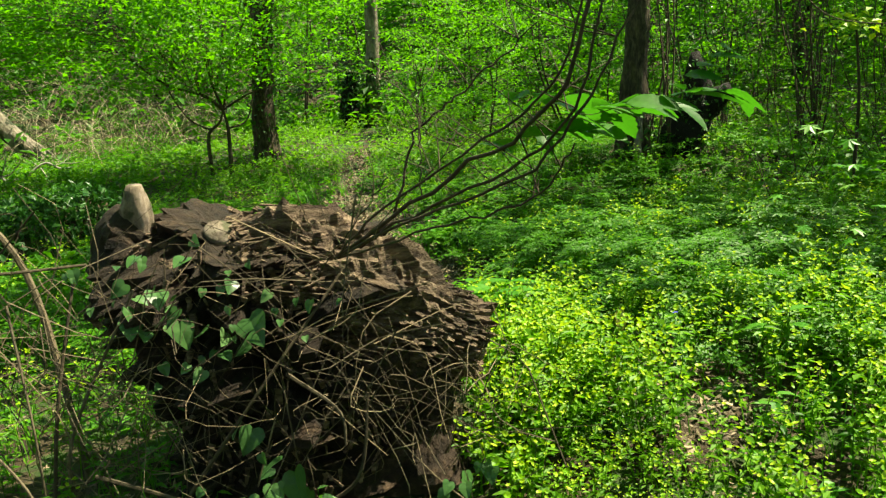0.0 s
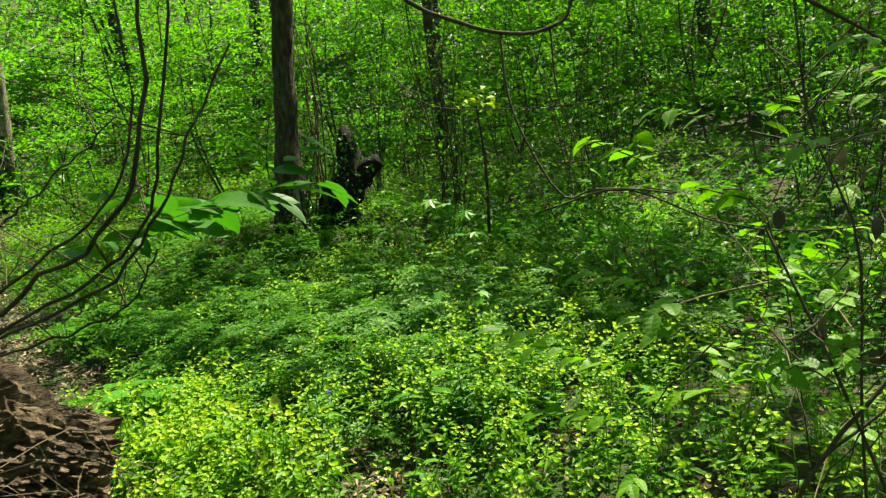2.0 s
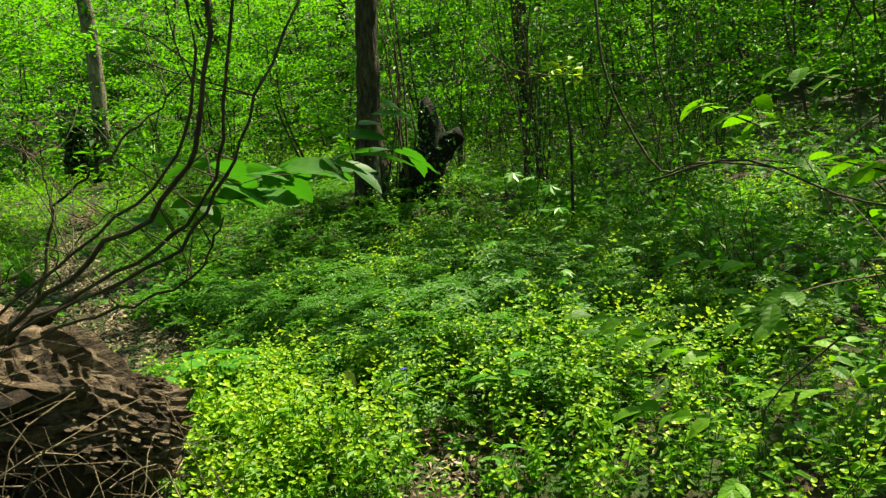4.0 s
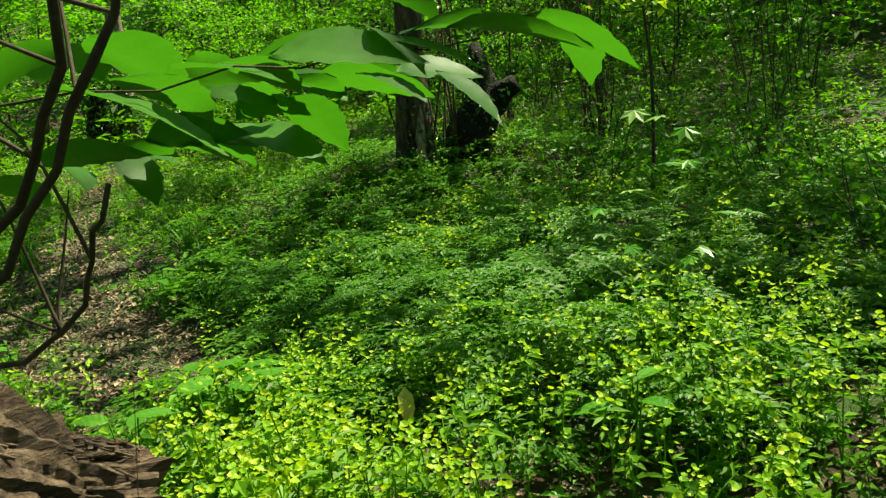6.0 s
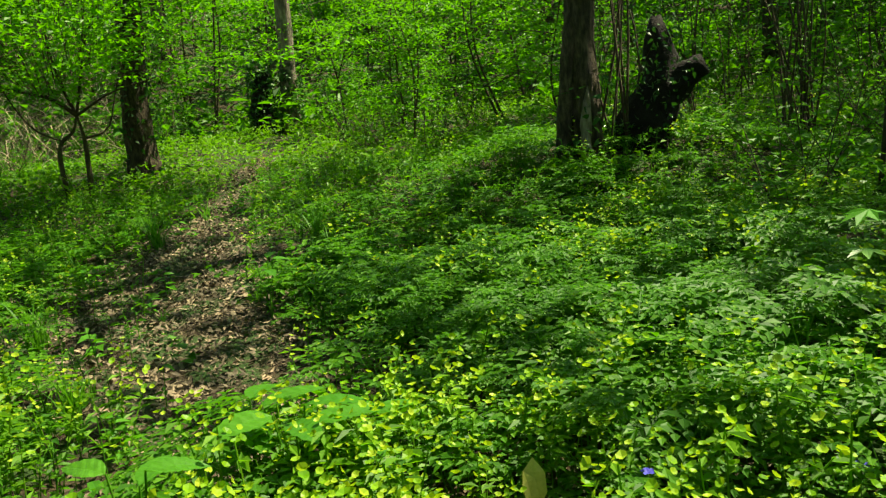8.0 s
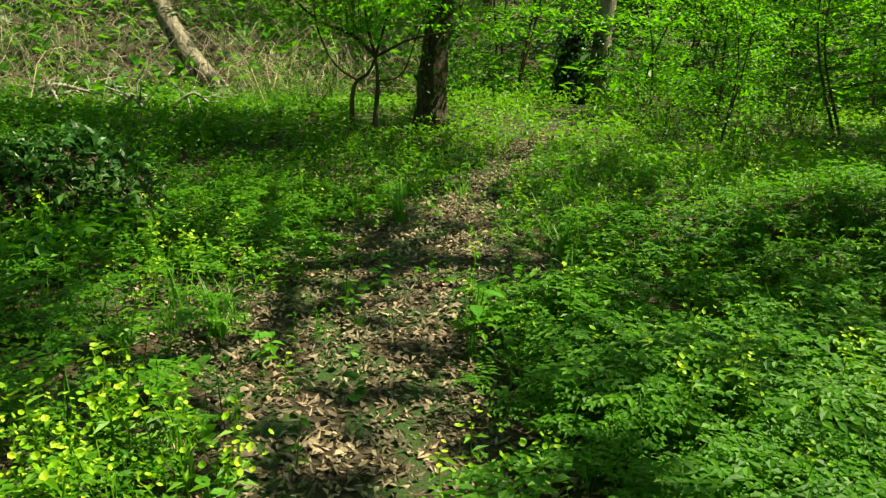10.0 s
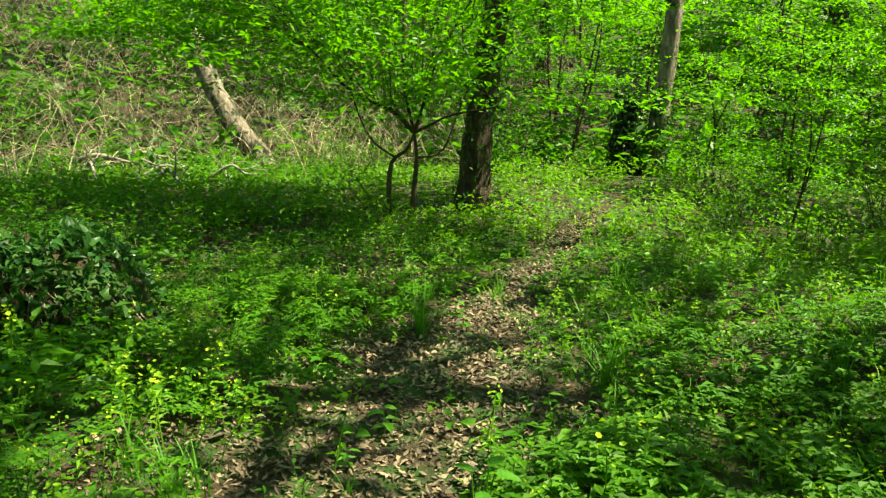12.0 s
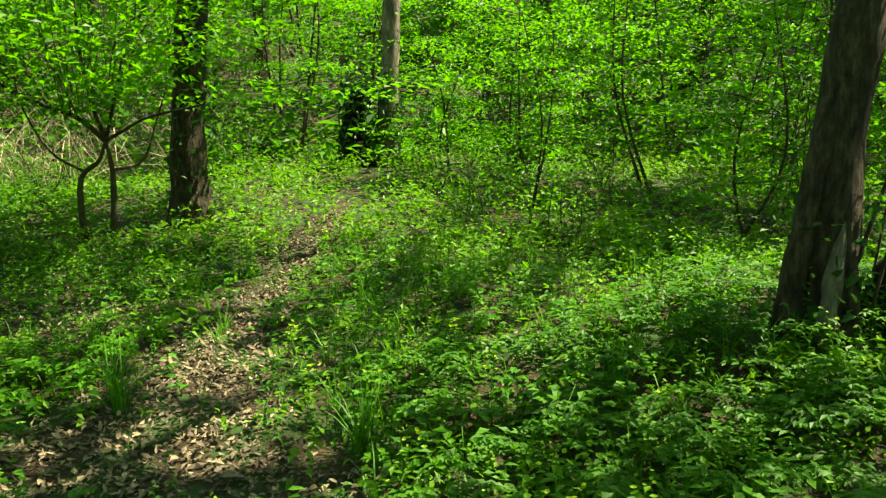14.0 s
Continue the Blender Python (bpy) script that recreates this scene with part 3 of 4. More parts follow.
def sapling(seed, h=3.5, spreadr=1.5, n=1300, size=.085, low=.8, stems=2):
    """An understorey shape: thin stems, level sprays of leaves. Two buffers: wood, leaves."""
    w, l = Buf(), Buf()
    pts = []
    for s in range(stems):
        a = rng.uniform(0, 6.28)
        top = np.array([math.cos(a) * spreadr * .3, math.sin(a) * spreadr * .3, h * rng.uniform(.8, 1)])
        st = limb_pts((rng.normal(0, .06), rng.normal(0, .06), 0), top, 0, .06, 9)
        w.add(*tube(st, [.028, .008], 6, cap=False))
        for k in range(11):
            q = st[min(8, 2 + int(k * .62))]
            if q[2] < low * .6:
                continue
            b = rng.uniform(0, 6.28)
            L = spreadr * rng.uniform(.4, 1.0) * (1.15 - .5 * q[2] / h)
            e = q + np.array([math.cos(b) * L, math.sin(b) * L, rng.uniform(-.05, .35)])
            br = limb_pts(q, e, .08, .05, 4)
            w.add(*tube(br, [.010, .003], 4, cap=False))
            pts.append((q, e, b))
    per = max(1, n // max(1, len(pts)))
    for q, e, b in pts:
        t = rng.uniform(.15, 1.08, per)[:, None]
        wd = .34 * (1 - .5 * t[:, 0])
        o = rng.normal(0, 1, (per, 3)) * np.stack([wd, wd, .05 + 0 * wd], 1)
        l_pts = q + (e - q) * t + o
        l_pts[:, 2] += .08 * np.sin(t[:, 0] * 3)
        leaf_cloud(l, l_pts, size, 0, .3)
    return w, l


def grow_saplings():
    kinds = []
    for i in range(6):
        w, l = sapling(i, rng.uniform(3, 4.6), rng.uniform(1.4, 2.1), 2500, .085, .5, 2)
        kinds.append((w, l))
    meshes = [(w.mesh("stems", [TWIG], True), l.mesh("foliage", [CANOPY])) for w, l in kinds]
    spots = [(.9, 14.4, .62), (2.9, 13.6, .7), (-.3, 17.2, .75), (1.9, 20.3, 1.0), (-10.8, 23.2, 1.0), (-4.4, 22.4, 1), (-3.4, 20.5, 1.1), (-.2, 21.5, 1.1), (.8, 17.6, .8), (2.4, 16.4, .85), (3.3, 19.8, 1.1), (1.6, 23.5, 1.3), (4.6, 15.2, .9),
             (6.2, 17.6, 1.1), (-2.6, 23.5, 1.3), (-6.8, 22.6, 1.2), (5.2, 22.4, 1.3), (8.2, 20.5, 1.2), (-9.5, 21.5, 1.2), (7.6, 14.2, .9), (9.4, 16.8, 1.1),
             (-.6, 26.5, 1.6), (3.6, 26.8, 1.6), (-5.2, 27.0, 1.6), (8.5, 25.5, 1.5), (-10.2, 27.5, 1.6), (12.5, 21.5, 1.4), (11.8, 15.5, 1.1), (13.5, 18.0, 1.3),
             (-13.2, 24.5, 1.5), (9.8, 11.6, .9), (12.4, 12.2, 1.1), (-13.8, 19.0, 1.3), (.9, 30.5, 2.0), (6.5, 31.0, 2.0), (-7.5, 32.0, 2.0), (12.0, 29.0, 1.8), (-14.5, 31.0, 2.0), (17.0, 25.0, 1.8), (16.5, 14.5, 1.3), (18.5, 19.5, 1.6)]
    for k, (x, y, s) in enumerate(spots):
        w, l = meshes[k % 6]
        base = tagged(new("sapling"), "slender understorey sapling with layered bright green leaves", "sapling", "understorey saplings")
        base.matrix_basis = pose(x, y, float(gz(x, y)) - .03, 0, 0, k * 77 % 360) @ Matrix.Diagonal((s, s, s, 1))
        for nm, me in (("stems", w), ("foliage", l)):
            ob = new(nm, me)
            ob.parent = base
            if nm == "foliage":
                tagged(ob, kind="stuff")


# gaps cut in the unseen crowns to land sun patches on the ground: x, y, radius
SUN_GAPS = [(1.0, 3.3, .9), (1.0, 4.2, .5), (2.0, 3.9, .7), (.6, 4.7, .65), (2.7, 4.5, .35), (.5, 5.4, .45), (-.3, 3.7, .4), (-.8, 3.7, .25), (2.15, 1.95, .7), (-.4, 5.6, .4),
          (.5, 9.1, .25), (-1.5, 8.5, .35), (-.5, 9.3, .25), (-1.0, 10.2, .25), (-2.2, 9.3, .3), (-1.05, 12.0, .4), (-1.35, 14.3, .4), (-2.3, 11.1, .25), (-2.7, 10.6, .2), (-.5, 8.7, .2), (-1.2, 7.9, .25), (-.8, 7.2, .2),
          (-1.9, 7.6, .25), (-.1, 8.0, .2), (-.3, 7.5, .2), (-.7, 6.7, .25), (-1.4, 7.0, .22), (-.9, 8.4, .25), (-.6, 9.9, .2), (-2.6, 15.5, .6), (-7.2, 16.6, 1.5), (-9.0, 14.0, 1.2), (-7.4, 13.6, .7), (-5.6, 15.6, .6), (-1.5, 19.0, 1.4), (1.0, 15.0, .5), (2.3, 4.7, .3), (2.0, 5.7, .35), (1.5, 6.5, .25), (2.5, 6.6, .15), (1.9, 7.6, .25), (2.6, 11.2, .2), (.3, 13.0, .4),
          (2.0, 18.0, 1.2), (-4, 18, 1.0), (3.5, 21, 1.5), (-4.5, 22, 1.5), (0, 24, 2), (6, 24, 1.5)]


def build_trees():
    trees = []
    trees.append(big_trunk("ivy_clad_tree", (-2.93, 14.36, 0), (.09, 0, 1), (.185, .1), label="dark ivy-clad tree trunk beside the woodland path", ivy=260))
    trees.append(big_trunk("leaning_tree", (2.5, 10.3, 0), (.088, 0, 1), (.148, .11), label="dark brown rough-barked trunk with peeling foot", ivy=110, flare=1.15, ivy_top=.9))
    # dark trunk whose white sun patches are put into the pale bark colour
    trees.append(big_trunk("sun_patched_tree", (-1.5, 19.1, 0), (.02, 0, 1), (.17, .1), mat=BARK_PALE, label="trunk coloured in pale sun patches with dark ivy at its foot", ivy=600, ivy_top=1.3))
    foot, top, parts, label, name = trees[1]
    side, peel = Buf(), Buf()
    side.add(*tube(spline([foot + (-.17, -.06, 0), foot + (-.14, -.07, .5), foot + (-.05, -.06, 1.15), foot + (.08, 0, 1.7)], 18), [.075, .06, .055, .04], 14, .3, 6))
    side.add(*tube(spline([foot + (.17, -.1, 0), foot + (.14, -.1, .3), foot + (.1, -.08, .8)], 12), [.08, .055, .03], 12, .3, 6))
    peel.add(*tube(spline([foot + (.02, -.15, 0), foot + (.04, -.12, .35), foot + (.09, -.09, .85)], 14), [.06, .05, .02], 12, .35, 9))
    parts += [("side_stem", side, [BARK], True, ""), ("peeled_wood", peel, [BARK_PALE], True, "")]
    # the second row stands out of view, added to carry the shading crowns
    for x, y, r in ((7.5, 17.8, .14), (-5.5, 24.5, .2), (4.5, 24.0, .17), (9.5, 22.5, .18), (1.2, 27.5, .2), (-9.8, 25.0, .2), (13.5, 16.0, .17),
                    (-9.0, 4.0, .2), (8.5, 2.5, .2), (-3.0, -4.0, .2), (5.0, -4.5, .2), (-11, 12, .2), (14, 8, .2)):
        trees.append(big_trunk("woodland_tree", (x, y, 0), (rng.normal(0, .03), 0, 1), (r, .09), label="tall dark woodland tree standing in undergrowth", sides=12, ivy=120 if y > 15 else 0))
    # crowns: an unseen leaf roof with gaps, added for dappled shade, shared out to the nearest trunk
    n = 76000
    x, y = rng.uniform(-17, 21, n), rng.uniform(-9, 31, n)
    h = rng.uniform(7.0, 10.5, n)
    P = np.stack([x, y, h + np.clip(gz(x, y), 0, 4)], 1)
    keep = np.array([noise.noise(Vector((a * .42, b * .42, c * .1))) for a, b, c in P]) > np.where((P[:, 1] > 15) & (P[:, 0] < 5.5), .22, np.where(P[:, 0] > 6, -.14, -.04))
    g = P[:, :2] - np.array([SUN_DIR.x, SUN_DIR.y]) / SUN_DIR.z * (P[:, 2:3] - .2)
    for gx, gy, gr in SUN_GAPS:
        keep &= (np.hypot(g[:, 0] - gx, g[:, 1] - gy) > gr * rng.uniform(.95, 1.25, n) + .17)
    P = P[keep]
    feet = np.array([t[0][:2] for t in trees])
    own = np.argmin(((P[:, None, :2] - feet[None]) ** 2).sum(-1), axis=1)
    for k, (foot, top, parts, label, name) in enumerate(trees):
        if (own == k).sum() > 3:
            c = Buf()
            leaf_cloud(c, P[own == k], .34, 0, .3)
            parts.append(("shade_crown", c, [CANOPY], False, "stuff"))
        thing(name, parts, label, "tree", foot, "woodland trees")


def build_fork_shrub():
    w, l = Buf(), Buf()
    z0 = float(gz(-3.4, 13.3))
    F = np.array([-3.27, 13.3, 1.25])
    runs = [([(-3.28, 13.3, z0), (-3.24, 13.32, .9), F], .05), ([(-3.56, 13.25, z0), (-3.55, 13.25, .85), (-3.35, 13.28, 1.05), F], .045),
            ([F, (-3.55, 13.25, 1.5), (-4.12, 13.2, 1.72), (-4.7, 13.1, 2.25), (-5.4, 12.9, 2.5)], .035), ([F, (-3.38, 13.3, 1.62), (-3.45, 13.3, 2.1), (-3.4, 13.2, 3.1)], .03),
            ([F, (-3.05, 13.3, 1.36), (-2.75, 13.2, 1.48), (-2.1, 13.0, 1.6)], .026), ([F, (-3.15, 13.35, 1.7), (-3.0, 13.4, 2.2), (-2.5, 13.4, 3.0)], .026),
            ([(-3.5, 13.26, .95), (-3.8, 13.2, 1.15), (-4.05, 13.2, 1.6), (-4.1, 13.2, 2.0)], .02), ([(-3.26, 13.31, .95), (-2.95, 13.4, 1.05), (-2.8, 13.5, 1.5), (-2.6, 13.6, 2.1)], .02)]
    for pts, r in runs:
        w.add(*tube(spline(pts, 12), [r * .8, r * .3], 8, .15, 7))
    # level sprays of leaves, arching out over the clearing
    for k in range(165):
        a = rng.uniform(0, 6.28)
        d = rng.uniform(.3, 2.7)
        c = np.array([-6.3 + 1.6 * math.cos(a) * d / 2.7, 12.6 + math.sin(a) * .8, 2.15 + rng.uniform(0, .9)]) if k >= 120 else np.array([-3.6 + math.cos(a) * d * 1.35, 13.1 + math.sin(a) * d * .9, 1.55 + .2 * d * rng.uniform(.1, 1) + rng.uniform(0, 1.7)])
        s = np.array([-3.4 + (c[0] + 3.4) * .45, 13.25 + (c[1] - 13.25) * .4, min(c[2] - .05, 1.5 + .4 * abs(c[0] + 3.4))])
        w.add(*tube(limb_pts(s, c, .1, .06, 6), [.005, .002], 4, cap=False))
        m = 90
        dirv = (c - s) / np.linalg.norm(c - s)
        t = rng.uniform(-.6, .5, m)[:, None]
        o = rng.normal(0, 1, (m, 3)) * (.24, .24, .05)
        leaf_cloud(l, c + dirv * t + o, .09, 0, .28)
    thing("forked_shrub", [("stem", w, [TWIG], True, ""), ("foliage", l, [CANOPY], False, "stuff")], "multi-stemmed forked shrub with layered bright green leaves", "shrub", (-3.35, 13.3, z0))


def build_leaning_log():
    b, i = Buf(), Buf()
    pts = spline([(-7.5, 16.1, .0), (-7.9, 16.3, .5), (-8.4, 16.3, 1.0), (-9.0, 16.3, 1.8), (-9.5, 16.4, 2.7), (-10.3, 16.5, 4.2)], 30)
    b.add(*tube(pts, [.24, .2, .19, .17, .14], 16, .2, 4))
    P = pts[rng.integers(0, 30, 120)] + rng.normal(0, .15, (120, 3))
    leaf_cloud(i, P, .08, 0, .8, "heart")
    thing("leaning_dead_tree", [("trunk", b, [BARK_PALE], True, ""), ("ivy_leaves", i, [IVY], False, "stuff")], "pale barkless tree trunk leaning over the brush", "tree", (-7.7, 16.2, float(gz(-7.7, 16.2))))


def build_black_stump():
    b, i = Buf(), Buf()
    x, y = 3.12, 10.5
    z = float(gz(x, y)) - .05
    b.add(*tube(spline([(x, y, z), (x + .1, y, z + .35), (x + .22, y, z + .65), (x + .2, y + .05, z + 1.2)], 14), [.3, .24, .2, .17, .05], 16, .35, 3.5))
    b.add(*tube(spline([(x + .15, y, z + .4), (x + .38, y - .1, z + .62), (x + .58, y - .15, z + .72)], 9), [.16, .13, .1], 12, .35, 5))
    P = np.array([x + .2, y - .16, z + .5]) + rng.normal(0, 1, (520, 3)) * (.2, .16, .42)
    leaf_cloud(i, P, .05, 0, .9, "heart")
    thing("broken_stump", [("wood", b, [CHAR], True, ""), ("ivy_leaves", i, [IVY], False, "stuff")], "blackened broken tree stump partly grown with ivy", "stump", (x, y, z))


def stem_clump(name, x, y, n, h, fan, mat, label, leaves=0, r=.014, category="bush", size=.07):
    z = float(gz(x, y)) - .03
    w, l = Buf(), Buf()
    for k in range(n):
        a = rng.uniform(0, 6.28)
        s = (x + rng.normal(0, .12), y + rng.normal(0, .12), z)
        hh = h * rng.uniform(.6, 1.1)
        e = (x + math.cos(a) * fan * rng.uniform(.2, 1), y + math.sin(a) * fan * rng.uniform(.2, 1), z + hh)
        pts = limb_pts(s, e, 0, .05, 8)
        w.add(*tube(pts, [r * rng.uniform(.7, 1.3), .003], 4, cap=False))
        for j in range(2):
            q = pts[rng.integers(2, 8)]
            w.add(*tube(limb_pts(q, q + rng.normal(0, .3, 3) + (0, 0, .15), 0, .08, 4), [.004, .0015], 3, cap=False))
        if leaves:
            m = leaves // n
            P = pts[rng.integers(2, 8, m)] + rng.normal(0, .16, (m, 3))
            leaf_cloud(l, P, size, 0, .4)
    parts = [("stems", w, [mat], True, "")]
    if leaves:
        parts.append(("foliage", l, [THICKET], False, "stuff"))
    thing(name, parts, label, category, (x, y, z), label)


def build_thicket():
    stem_clump("coppice_bush", 2.82, 10.4, 9, 3.2, .35, TWIG, "upright thin brown shoots beside the leaning trunk", 60, .014)
    stem_clump("coppice_bush", 5.2, 11.6, 14, 3.0, .9, TWIG, "fan of thin brown coppice stems with sparse leaves", 260, .018)
    for x, y in ((4.5, 13.5), (6.6, 12.6), (7.4, 10.6), (5.9, 9.2), (8.4, 12.8), (6.8, 15.2), (9.0, 9.4), (8.0, 7.6), (10.6, 13.6), (3.6, 14.6), (10.8, 9.8), (6.9, 6.2), (9.6, 6.6), (10.5, 4.5), (12.5, 6.5), (12.8, 3.5), (14.5, 9), (11.5, 8), (8.8, 3.0), (5.6, 14.4), (12, 11), (7.7, 4.6)):
        stem_clump("thicket_bush", x, y, 12, rng.uniform(2.4, 3.6), .9, TWIG, "thicket of thin dark stems with small green leaves", 900, .008, size=.058)
    # low leafy bushes before the slope
    for x, y, s in ((3.6, 8.2, .9), (4.6, 7.2, .9), (5.2, 9.9, 1.1), (.3, 14.8, .7), (1.2, 13.4, .6), (1.8, 15.6, .9), (-.2, 16.6, .9), (-5.4, 15.6, .8), (-4.2, 18.4, 1.0), (3.2, 12.6, .8), (.9, 18.6, 1.1), (-3.4, 17.6, .9), (4.0, 5.4, .7), (4.9, 4.3, .8)):
        stem_clump("leafy_bush", x, y, 9, s, .5 * s + .2, TWIG, "low leafy green bush in the undergrowth", 420, .006, size=.06)


def build_brush():
    """Dead bramble on the far bank."""
    b = Buf()
    for k in range(3600):
        x = rng.uniform(-19, -5.2)
        y = rng.uniform(11.5 if x < -8.5 else 15.6, 27)
        z = float(gz(x, y))
        a, L, h = rng.uniform(0, 6.28), rng.uniform(.6, 2.2), rng.uniform(.05, 1.0)
        p = np.array([x, y, z])
        e = p + np.array([math.cos(a) * L, math.sin(a) * L, rng.uniform(0, .4)])
        m = (p + e) / 2 + np.array([0, 0, h])
        b.add(*tube(spline([p, m + rng.normal(0, .12, 3), e], 7), [rng.uniform(.003, .008), .002], 3, cap=False))
    stuff("dead_bramble", b, [STRAW], "tangle of pale dead bramble stems on the bank", "brush")
    build_ivy_bank()
    # bleached dead wood lying before the brush; its pale colour also paints sun glints
    for x, y, L, yaw, r in ((-9.6, 13.6, 1.3, .3, .05), (-8.8, 13.3, 1.0, -.5, .04), (-8.0, 13.5, 1.1, .9, .035), (-7.5, 13.4, .8, -.2, .045), (-9.2, 13.9, 1.5, 1.2, .03), (-7.0, 13.9, .9, .5, .03)):
        d = np.array([math.cos(yaw) * L, math.sin(yaw) * L, .12])
        p = np.array([x, y, float(gz(x, y)) + .1])
        w = Buf().add(*tube(spline([p, p + d * .4 + (0, 0, .18), p + d * .75 + rng.normal(0, .05, 3), p + d], 12), [r * .8, r * .6, r * .3], 8, .3, 8))
        for k in range(5):
            q = p + d * rng.uniform(.2, .7) + (0, 0, .12)
            w.add(*tube(limb_pts(q, q + rng.normal(0, .25, 3) + (0, 0, .2), 0, .1, 5), [r * .35, r * .1], 5))
        tagged(new("dead_branch", w.mesh("dead_branch", [BLEACHED], True)), "grey dead branch among bank herbs, coloured pale for bleaching and sun glints", "branch", "dead wood on the bank")


def build_ivy_bank():
    """A steep little bank hung with ivy and pale bare roots."""
    cx, cy, rx, ry, top = -4.35, 8.25, 1.45, 1.55, .72

    def rise(t):
        return top * (1 - min(t, 1.0) ** 5)

    def edge(a):
        return 1 + .1 * math.sin(3 * a + 1) + .06 * math.sin(7 * a)

    hump, c, roots = Buf(), Buf(), Buf()
    V, F = [(cx, cy, float(gz(cx, cy)) + top)], []
    for i in range(1, 11):
        for k in range(40):
            a = k * math.pi / 20
            t = (i / 10) ** .6
            x, y = cx + math.cos(a) * t * rx * edge(a), cy + math.sin(a) * t * ry * edge(a)
            V.append((x, y, float(gz(x, y)) + rise(t) - .05 + rng.normal(0, .025)))
    for k in range(40):
        F.append((0, 1 + k, 1 + (k + 1) % 40))
        for i in range(9):
            p, q = 1 + i * 40 + k, 1 + i * 40 + (k + 1) % 40
            F += [(p, p + 40, q + 40), (p, q + 40, q)]
    hump.add(V, F)
    P = []
    for k in range(5200):
        a, t = rng.uniform(-2.2, 1.4), rng.uniform(.55, 1.03)
        x, y = cx + math.cos(a) * t * rx * edge(a), cy + math.sin(a) * t * ry * edge(a)
        P.append((x, y, float(gz(x, y)) + rise(t) + rng.uniform(-.02, .07)))
    leaf_cloud(c, np.array(P), .072, 0, .85, "heart")
    for k in range(34):
        a = rng.uniform(-1.3, .7)
        pts = []
        for t in (.86, .95, 1.03, 1.08):
            x, y = cx + math.cos(a) * t * rx * edge(a), cy + math.sin(a) * t * ry * edge(a)
            pts.append((x + rng.normal(0, .02), y + rng.normal(0, .02), float(gz(x, y)) + max(rise(t), .02)))
            a += rng.normal(0, .03)
        roots.add(*tube(spline(pts, 9), [.005, .002], 4, .2, 20))
    turf = Buf()
    Q = []
    for k in range(420):
        a, t = rng.uniform(0, 6.28), rng.uniform(0, 1) ** .5 * .9
        x, y = cx + math.cos(a) * t * rx, cy + math.sin(a) * t * ry
        Q.append((x, y, float(gz(x, y)) + rise(t) - .06))
    spread(turf, HERBS, np.array(Q), rng.uniform(0, 6.28, len(Q)), rng.uniform(.5, 1.0, len(Q)))
    thing("ivy_bank", [("earth", hump, [SOIL], True, ""), ("ivy_leaves", c, [IVY], False, "stuff"), ("hanging_roots", roots, [STRAW], True, ""), ("low_herbs", turf, [HERB], False, "stuff")], "steep earth bank hung with dark ivy and pale roots", "bank", (cx, cy, float(gz(cx, cy))))


def build_dark_stump():
    b, i = Buf(), Buf()
    x, y = -2.0, 18.9
    z = float(gz(x, y)) - .05
    b.add(*tube(spline([(x, y, z), (x - .05, y, z + .6), (x + .05, y, z + 1.3)], 12), [.24, .2, .12], 14, .35, 3.5))
    n = 900
    h, a = rng.uniform(.0, 1.5, n), rng.uniform(0, 6.28, n)
    r = .24 - .07 * h + rng.uniform(0, .14, n)
    leaf_cloud(i, np.stack([x + np.cos(a) * r, y + np.sin(a) * r, z + h], 1), .08, 0, .9, "heart")
    thing("ivy_stump", [("wood", b, [CHAR], True, ""), ("ivy_leaves", i, [IVY], False, "stuff")], "dark dead stump wrapped in ivy by a pale tree", "stump", (x, y, z))


